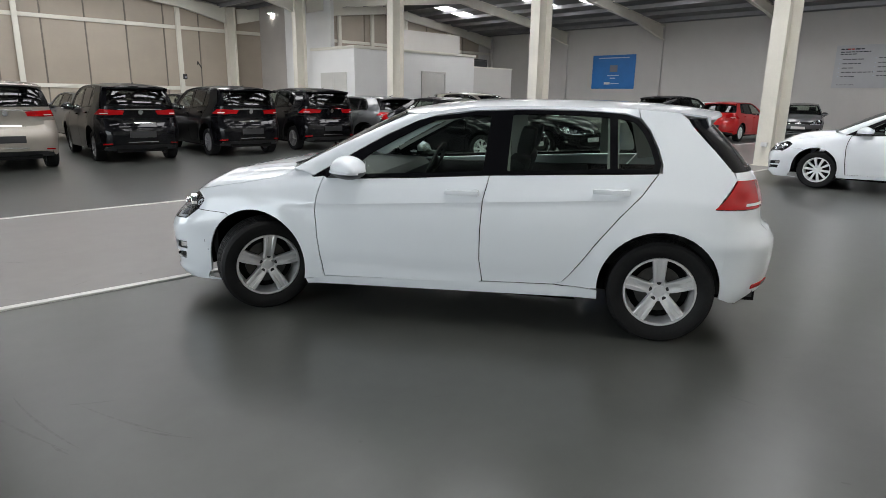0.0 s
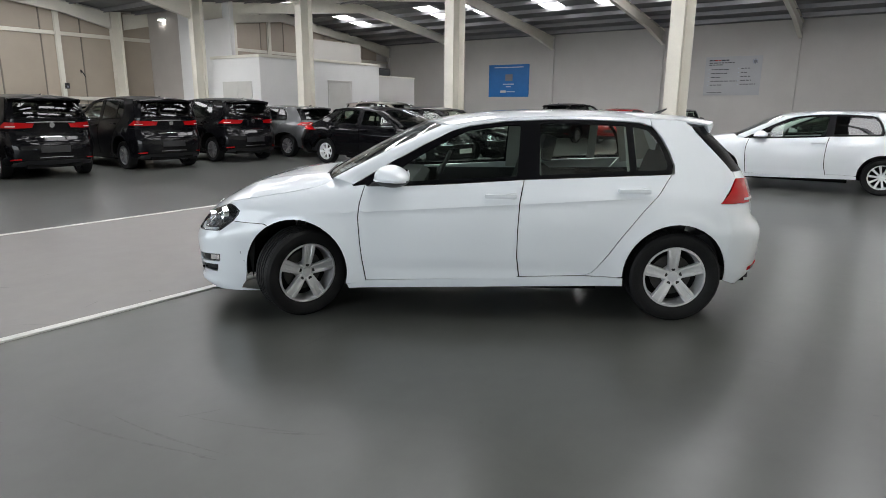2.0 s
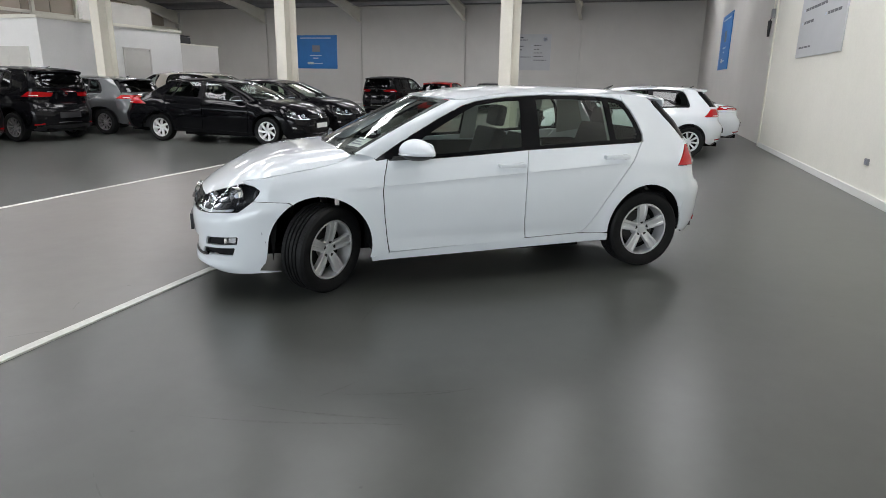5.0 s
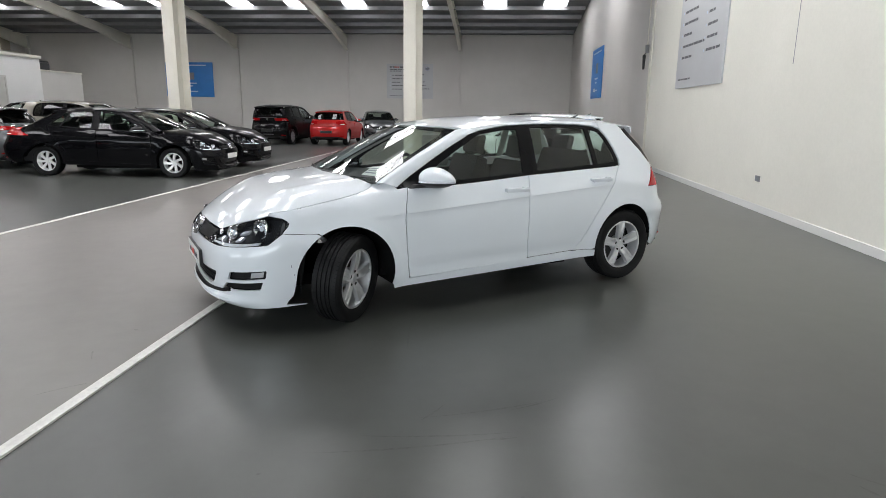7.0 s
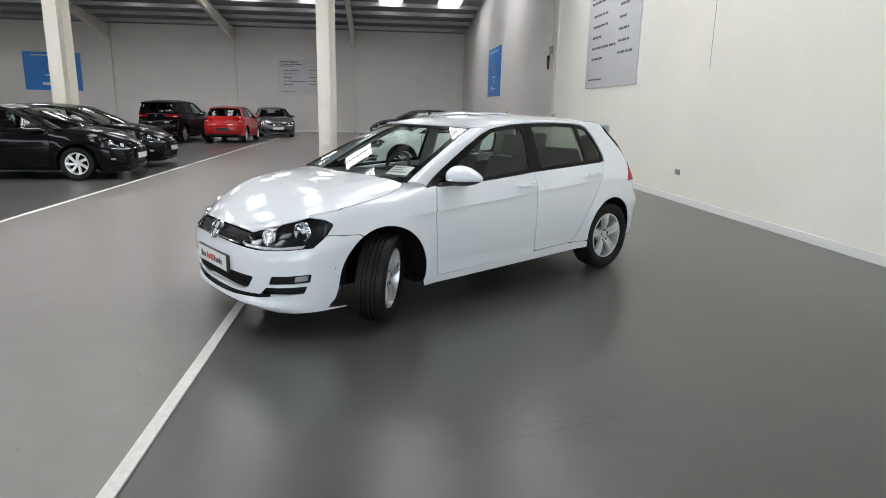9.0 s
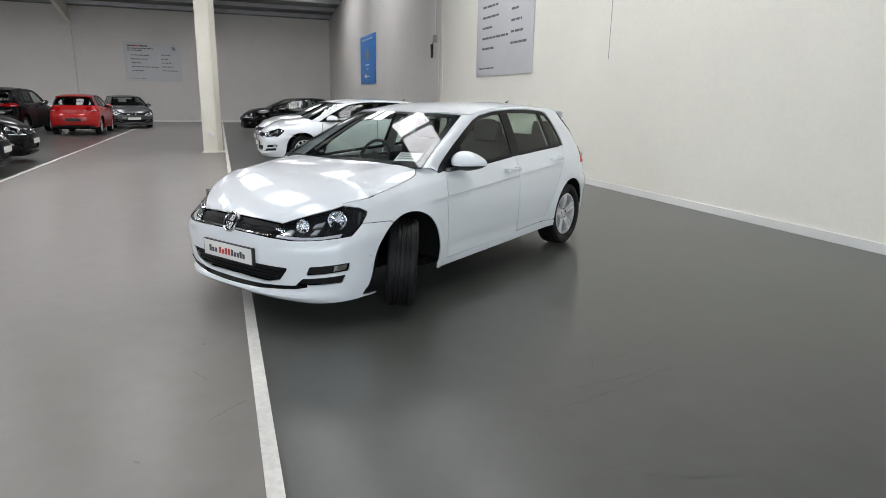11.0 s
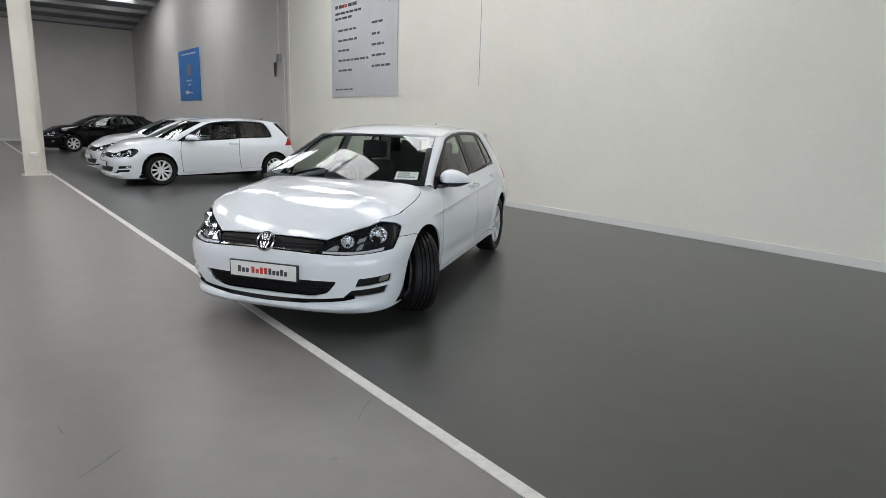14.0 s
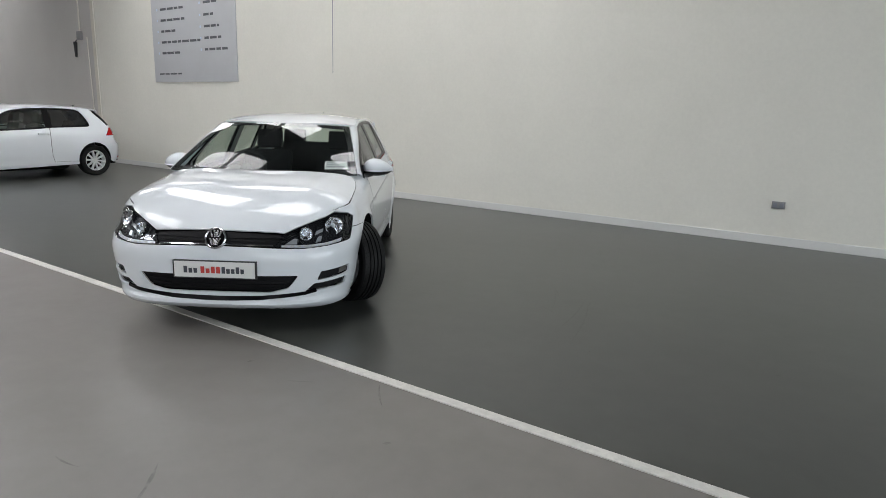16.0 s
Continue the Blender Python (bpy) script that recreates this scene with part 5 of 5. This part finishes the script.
def warp_estate(x, y, z):
    up = min(1, max(0, (z - 0.95) / 0.45))
    return ((x - 0.42 * smoothstep(0.5, -0.4, x) * (0.75 + 0.25 * up)) * 1.03, y, z * 1.01)


COARSE = dict(fine=False, step=0.085)
THREE = Hatch()
THREE.doors = 2
three = build_car(THREE, "hatchback_car", pose(13.17, 0.60, 0, 0, 0, 93.6), "white three-door hatchback with ten-spoke wheel trims by the wall", PAINT_WHITE, fine=False, step=0.06, rim="ten", rear_glass=GLASS_DARK)
mpv = build_car(HATCH, "people_carrier", pose(4.62, 14.65, 0, 0, 0, 86), "black compact people carrier parked tail out", PAINT_BLACK, warp=warp_mpv, group="black people carriers", rim="dim", rear_glass=GLASS_DARK, plate=False, rear_trim=True, **COARSE)
for x, y, a in ((7.13, 14.68, 87), (9.6, 14.95, 87), (24.1, 12.3, -4), (21.5, 20.0, 88)):
    copy_thing(mpv, pose(x, y, 0, 0, 0, a))
saloon = build_car(HATCH, "saloon_car", pose(11.2, 12.42, 0, 0, 0, -87.5), "glossy black saloon with bright alloy wheels", PAINT_BLACK, warp=warp_saloon, group="black saloons", rim="swirl", **COARSE)
for x, y, a in ((13.75, 12.55, -88), (26.7, 0.35, 95), (1.9, 20.0, -88), (8.6, 20.3, 92)):
    copy_thing(saloon, pose(x, y, 0, 0, 0, a))
build_car(HATCH, "small_hatchback", pose(24.25, 9.9, 0, 0, 0, 0), "bright red small hatchback parked tail out near the line", PAINT_RED, warp=warp_small, rim="ten", rear_glass=GLASS_DARK, **COARSE)
estate = build_car(HATCH, "estate_car", pose(11.95, 15.0, 0, 0, 0, 91), "dark grey estate car parked tail out", PAINT_GREY, warp=warp_estate, group="grey estates", rim="dim", rear_glass=GLASS_DARK, plate=False, rear_trim=True, **COARSE)
for x, y, a in ((5.5, 20.4, 90),):
    copy_thing(estate, pose(x, y, 0, 0, 0, a))
grey = build_car(HATCH, "hatchback_car", pose(32.0, 9.4, 0, 0, 0, 195), "silver grey hatchback parked nose out by the back wall", PAINT_GREY, group="grey hatchbacks", rim="ten", **COARSE)
beige = build_car(HATCH, "people_carrier", pose(2.15, 14.2, 0, 0, 0, 87), "warm silver compact people carrier parked tail out", PAINT_BEIGE, warp=warp_mpv, group="silver people carriers", rim="dim", rear_glass=GLASS_DARK, plate=False, rear_trim=True, **COARSE)
copy_thing(beige, pose(-0.8, 21.0, 0, 0, 0, 90))
copy_thing(beige, pose(17.6, 17.6, 0, 0, 0, -90))
white = build_car(HATCH, "saloon_car", pose(15.75, 0.30, 0, 0, 0, 94), "white saloon parked beside the end wall", PAINT_WHITE, warp=warp_saloon, group="white saloons", rim="ten", rear_glass=GLASS_DARK, rear_trim=True, **COARSE)
copy_thing(white, pose(30.5, 13.5, 0, 0, 0, 185))
copy_thing(white, pose(13.6, 19.0, 0, 0, 0, -85))

# ---- far gable: steel cladding between rails and posts ----
gable = tagged(new("wall_cladding"), "beige steel cladding panels between white rails on the far gable", "cladding", "", "structure")
x = X_FRONT + 0.05
while x < 34.0:
    b = bmesh.new()
    top = min(roof_z(x), roof_z(x + 1.77)) - 0.02
    for z0, z1 in ((0.02, 1.62), (1.80, 4.60), (4.78, top)):
        box(b, (x + 0.035, Y_FAR + 0.02, z0), (x + 1.735, Y_FAR + 0.09, z1), 0.012)
    part("cladding_panel", b, CLADDING, gable)
    part("joint_strip", boxes(((x - 0.036, Y_FAR + 0.055, 0.02), (x + 0.034, Y_FAR + 0.095, top))), SEAM_DARK, gable)
    x += 1.77
for z in (1.62, 4.60):
    b = boxes(((X_FRONT, Y_FAR - 0.05, z), (X_BACK, Y_FAR + 0.08, z + 0.17)), bevel=0.006)
    part("rail", b, STEEL_WHITE, gable)
for x in (-1.0, 6.0, 12.95, 19.5, 22.7, 25.2, 28.0, 32.0):
    z = roof_z(x) - 0.02
    b = boxes(((x - 0.1, Y_FAR - 0.22, 0), (x + 0.1, Y_FAR - 0.2, z)), ((x - 0.1, Y_FAR - 0.075, 0), (x + 0.1, Y_FAR - 0.055, z)), ((x - 0.012, Y_FAR - 0.2, 0), (x + 0.012, Y_FAR - 0.075, z)))
    part("gable_post", b, STEEL_WHITE, gable)

# ---- site offices in the corner ----
structure("wall_office_tall", boxes(((17.0, 25.3, 0), (17.2, 29.4, 6.1))), WALL_LIT, "tall white partition wall behind the offices")
structure("wall_office_return", boxes(((17.35, 29.4, 0), (17.5, Y_FAR - 0.3, 6.13))), WALL_SHADE, "tall partition beside the gable, its shade painted grey")
structure("wall_office_upper", boxes(((22.7, 27.0, 0), (27.2, 27.2, 5.0))), WALL_WHITE, "plain white upper wall behind the office box")
flood = thing("wall_lamp", pose(17.34, 31.3, 5.62), "small white floodlight, switched on, high on the grey partition", "lamp")
part("case", boxes(((-0.16, -0.22, 0), (0, 0.22, 0.09)), bevel=0.02), PLASTIC_WHITE, flood)
part("lens", boxes(((-0.145, -0.2, -0.012), (-0.01, 0.2, -0.001)), bevel=0.004), glow("lit lamp lens", (1.0, 0.98, 0.94), 30.0), flood, "lit lens")
office = thing("office_box", pose(16.15, 22.3, 0), "white boxed site office with grey double doors", "office")
part("shell", boxes(((0, 0, 0), (7.4, 3.3, 3.42)), bevel=0.01), WALL_LIT, office)
part("roof_edge", boxes(((-0.06, -0.06, 3.42), (7.46, 3.36, 3.54)), bevel=0.008), STEEL_WHITE, office)
for y0, y1 in ((0.55, 1.55), (1.57, 2.57)):
    part("door_leaf", boxes(((-0.04, y0, 0.02), (-0.003, y1, 2.45)), bevel=0.006), DOOR_GREY, office)
part("side_door", boxes(((3.9, -0.04, 0.02), (5.3, -0.003, 2.55)), bevel=0.006), DOOR_GREY, office)
part("door_frame", boxes(((3.82, -0.05, 0), (3.89, -0.003, 2.62)), ((5.31, -0.05, 0), (5.38, -0.003, 2.62)), ((3.82, -0.05, 2.56), (5.38, -0.003, 2.63)), bevel=0.004), WALL_WHITE, office)
store = thing("store_box", pose(24.6, 23.4, 0), "low white storage room beside the office", "store room")
part("shell", boxes(((0, 0, 0), (3.2, 4.0, 3.0)), bevel=0.01), WALL_WHITE, store)
part("roof_edge", boxes(((-0.03, -0.03, 3.0), (3.23, 4.03, 3.07)), bevel=0.006), STEEL_WHITE, store)
note = thing("paper_notice", pose(24.585, 23.9, 1.7), "yellow and white paper notice on the store room wall", "notice")
b = boxes(((0, 0.0, 0), (0.012, 0.9, 0.75)), bevel=0.003)
part("sheet", b, PLASTIC_WHITE, note)
part("yellow_band", boxes(((-0.003, 0.05, 0.35), (-0.0005, 0.85, 0.7))), AMBER, note)
case = thing("black_case", pose(25.3, 23.9, 3.07), "black equipment case on top of the store room", "case")
part("body", boxes(((0, 0, 0), (1.0, 0.6, 0.36)), bevel=0.05), PLASTIC_BLACK, case)
part("lid", boxes(((0.02, 0.02, 0.37), (0.98, 0.58, 0.43)), bevel=0.02), PLASTIC_BLACK, case)


# ---- boards and banners ----
def board(name, m, w, h, mat, label, rows, group=""):
    """A flat board hung on a wall: its face looks along -y, its lower edge starts at the origin."""
    s = thing(name, m, label, "sign", group)
    part("sheet", boxes(((0, 0.004, 0), (w, 0.03, h)), bevel=0.004), mat, s)
    for x0, z0, x1, z1, ink in rows:
        part("print_bar", boxes(((x0 * w, -0.001, z0 * h), (x1 * w, 0.0035, z1 * h))), ink, s, smooth=None)
    return s


rnd = random.Random(4)


def word_rows(x0, x1, z, hgt, ink):
    """One unreadable line of print: bars the length of words."""
    out, x = [], x0
    while x < x1 - 0.02:
        e = min(x1, x + rnd.uniform(0.035, 0.085))
        out.append((x, z, e, z + hgt, ink))
        x = e + 0.014
    return out


def notice_rows():
    rows = word_rows(0.07, 0.22, 0.89, 0.032, INK) + word_rows(0.17, 0.27, 0.89, 0.032, INK_RED) + word_rows(0.285, 0.42, 0.89, 0.032, INK)
    rows += word_rows(0.07, 0.52, 0.83, 0.022, INK) + word_rows(0.07, 0.34, 0.78, 0.022, INK)
    for z, e in ((0.66, 0.44), (0.56, 0.42), (0.46, 0.30), (0.36, 0.60), (0.26, 0.36)):
        rows += word_rows(0.12, e, z, 0.021, INK_DIM) + [(0.07, z, 0.085, z + 0.02, INK_LIGHT)]
    for z, e in ((0.68, 0.80), (0.575, 0.76), (0.475, 0.82), (0.375, 0.84), (0.275, 0.92)):
        rows += word_rows(0.65, e, z, 0.021, INK_DIM) + [(0.60, z, 0.615, z + 0.02, INK_LIGHT)]
    return rows + word_rows(0.07, 0.36, 0.07, 0.014, INK_DIM)


def round_mark(s, x, z, r):
    b = lathe(bmesh.new(), [(0.0005, 0.0), (r * 0.8, 0.0), (r, 0.003)], 28)
    bmesh.ops.scale(b, vec=(1, -1, 1), verts=b.verts)
    bmesh.ops.translate(b, vec=(x, -0.002, z), verts=b.verts)
    part("round_mark", b, INK_GREY, s, "round blue-grey mark", smooth=None)
    b = lathe(bmesh.new(), [(r * 0.72, -0.004), (r * 0.86, -0.004)], 28)
    bmesh.ops.translate(b, vec=(x, -0.002, z), verts=b.verts)
    part("mark_ring", b, INK_LIGHT, s, smooth=None)


# facing +y on the end wall: turned half round
n1 = board("notice_board", pose(13.12, Y_NEAR + 0.035, 2.06, 0, 0, 180), 3.08, 2.42, GREY_SIGN, "large pale grey board with lines of dark print", notice_rows(), "notice boards")
round_mark(n1, 3.08 * 0.90, 2.42 * 0.90, 0.13)
n2 = board("notice_board", pose(X_BACK - 0.045, 9.62, 2.2, 0, 0, -90), 2.85, 2.05, GREY_SIGN, "large pale grey board with lines of dark print", notice_rows(), "notice boards")
round_mark(n2, 2.85 * 0.88, 2.05 * 0.86, 0.13)
blue = [(0.14, 0.90, 0.86, 0.93, INK_LIGHT), (0.42, 0.50, 0.60, 0.70, INK_GREY), (0.36, 0.38, 0.64, 0.41, INK_LIGHT), (0.44, 0.30, 0.56, 0.33, INK_LIGHT), (0.30, 0.13, 0.44, 0.20, PLASTIC_WHITE),
        (0.46, 0.145, 0.66, 0.17, INK_LIGHT)]
board("blue_banner", pose(X_BACK - 0.045, 23.75, 2.15, 0, 0, -90), 3.1, 2.1, BLUE_SIGN, "blue banner with pale print on the back wall", blue, "blue banners")
board("blue_banner", pose(27.65, Y_NEAR - 0.065, 2.12, 0, 0, 180), 2.95, 2.1, BLUE_SIGN, "blue banner with pale print on the end wall", blue, "blue banners")

# ---- fittings on the cream wall ----
structure("trim_corner", boxes(((15.80, Y_NEAR - 0.12, 0), (15.95, Y_NEAR + 0.02, 8.6)), bevel=0.006), STEEL_CREAM, "cream corner trim where the end wall steps back")
structure("trim_joint", boxes(((7.26, Y_NEAR - 0.001, 2.2), (7.272, Y_NEAR + 0.003, 8.6))), INK_GREY, "fine upright joint in the cream wall")


def socket(x, z):
    s = thing("wall_socket", pose(x, Y_NEAR, z), "grey double electric socket on the cream wall", "socket", "wall sockets")
    part("plate", boxes(((-0.075, 0.001, -0.045), (0.075, 0.022, 0.045)), bevel=0.006), PURLIN, s)
    for dx in (-0.036, 0.036):
        part("outlet", boxes(((dx - 0.022, 0.022, -0.03), (dx + 0.022, 0.026, 0.03)), bevel=0.003), INK_GREY, s)


socket(7.95, 0.51)
socket(-0.43, 0.505)
box_ = thing("switch_box", pose(16.75, Y_NEAR - 0.1, 3.25), "small grey switch box with a hanging black pull cord", "switch")
part("case", boxes(((-0.10, 0, -0.06), (0.10, 0.08, 0.16)), bevel=0.01), PURLIN, box_)
b = bmesh.new()
cyl(b, (0.25, 0.05, -0.1), (0.25, 0.05, -0.5), 0.05, 12, 0.03)
cyl(b, (0.25, 0.05, -0.1), (0.05, 0.04, 0.0), 0.012, 8)
part("pull_handle", b, PLASTIC_BLACK, box_)
b = bmesh.new()
cyl(b, (0, 0.03, 0.16), (0, 0.03, 4.5), 0.018, 8)
cyl(b, (-0.45, 0.03, -3.2), (-0.35, 0.03, 0.0), 0.012, 8)
part("conduit", b, STEEL_WHITE, box_)

# small fittings on the far gable
sensor = thing("wall_sensor", pose(13.05, Y_FAR - 0.24, 2.15), "small black sensor box on the gable post", "sensor")
part("case", boxes(((-0.09, -0.10, 0), (0.09, 0.0, 0.26)), bevel=0.015), PLASTIC_BLACK, sensor)
part("lens", boxes(((-0.05, -0.112, 0.05), (0.05, -0.1005, 0.14)), bevel=0.004), INK_GREY, sensor)
hook = thing("wall_bracket", pose(13.97, Y_FAR + 0.02, 2.85), "thin dark bracket hanging on the cladding", "bracket")
b = bmesh.new()
cyl(b, (-0.10, -0.03, 0.22), (0.10, -0.03, -0.12), 0.025, 8)
cyl(b, (-0.10, -0.03, 0.22), (-0.10, -0.03, 0.05), 0.025, 8)
part("arm", b, PLASTIC_BLACK, hook)

# column foot fitting
fit_ = thing("column_socket", pose(VALLEY_X - 0.312, 5.16, 0.55), "white plastic outlet clipped to the column foot", "outlet")
part("case", boxes(((-0.05, -0.05, -0.10), (0.0, 0.09, 0.0)), bevel=0.012), PLASTIC_WHITE, fit_)

# ---- front wall: open daylight doorway behind the camera ----
for n, (y0, y1, energy) in enumerate(DOORWAYS):
    door = tagged(new(f"door_{n + 1}"), "open daylight doorway in the front wall", "doorway", "", "structure")
    part("frame", boxes(((X_FRONT, y0, 0), (X_FRONT + 0.1, y0 + 0.15, 4.5)), ((X_FRONT, y1 - 0.15, 0), (X_FRONT + 0.1, y1, 4.5)), ((X_FRONT, y0, 4.502), (X_FRONT + 0.1, y1, 4.65))), STEEL_WHITE, door)

# ---- scuffs and litter on the floor ----
def scuff(rs, x, y, a, l, bend, wide, mat, name, label):
    """A thin curved smear lying just over the floor paint."""
    h = 0.0075 if LINE_NEAR + 0.06 < y < LINE_FAR else 0.0015
    b, rows = bmesh.new(), []
    for i in range(9):
        t = i / 8 - 0.5
        w = wide * rs.uniform(0.5, 1.2) * (1 - (2 * t) ** 2) + 0.0006
        cx, cy = x + l * t * math.cos(a) - bend * l * t * t * math.sin(a), y + l * t * math.sin(a) + bend * l * t * t * math.cos(a)
        rows.append([b.verts.new((cx - w * math.sin(a), cy + w * math.cos(a), h)), b.verts.new((cx + w * math.sin(a), cy - w * math.cos(a), h))])
    for p, q in zip(rows, rows[1:]):
        b.faces.new((p[0], p[1], q[1], q[0]))
    bmesh.ops.recalc_face_normals(b, faces=b.faces)
    tagged(link(name, b, mat), label, "scuff", "floor scuffs", "structure")


rs = random.Random(11)
# the marks that stand out: place, heading, length, half width
for x, y, a, l, wide in ((0.65, 2.97, -0.51, 0.22, 0.007), (0.79, 2.46, -0.99, 0.32, 0.006), (0.42, 2.92, -1.41, 0.76, 0.009), (1.93, 1.91, -0.6, 0.05, 0.008), (2.63, 0.30, -1.06, 0.04, 0.008),
                         (3.04, 0.86, -1.6, 0.16, 0.009), (0.43, 2.62, -1.30, 0.14, 0.007), (0.69, 2.72, -1.19, 0.67, 0.007), (4.85, 0.36, -1.67, 0.24, 0.012), (0.88, 6.14, -0.85, 0.31, 0.008),
                         (1.12, 5.11, -2.59, 0.17, 0.007), (0.30, 3.06, -1.31, 1.0, 0.007), (7.02, 4.20, -1.3, 0.22, 0.016), (3.79, 0.88, -0.72, 0.06, 0.010), (0.26, 1.10, -2.16, 0.18, 0.008),
                         (0.67, 4.98, 2.33, 0.26, 0.007), (-0.01, 2.55, -0.79, 0.02, 0.006), (0.03, 3.64, -1.28, 0.025, 0.006), (0.18, 1.14, -2.52, 0.09, 0.008), (0.33, 5.33, -2.36, 0.04, 0.009)):
    scuff(rs, x, y, a, l, 0.12, wide, SCUFF_LIGHT if y > LINE_NEAR else SCUFF, "scuff_mark", "short dark rubber scuff on the floor")
for k in range(32):
    x, y = rs.uniform(-3.5, 12), rs.uniform(-1.1, 8.2)
    a, bend = rs.uniform(0, 6.28), rs.uniform(-0.3, 0.3)
    aisle = y > LINE_NEAR
    style = k % 4
    l = (rs.uniform(0.05, 0.30), rs.uniform(0.3, 0.8), rs.uniform(0.015, 0.05), rs.uniform(0.2, 0.7))[style]
    wide = (0.0045, 0.0035, 0.010, 0.011)[style]
    if abs(y - LINE_NEAR) < 0.12 + l * 0.55:
        continue
    mat = SCUFF_LIGHT if aisle else (SCUFF if style in (0, 2) else SCUFF_SOFT)
    scuff(rs, x, y, a, l, bend, wide, mat, "chip_mark" if style == 2 else "scuff_mark", "small dark chip on the floor" if style == 2 else "thin dark rubber scuff on the floor")
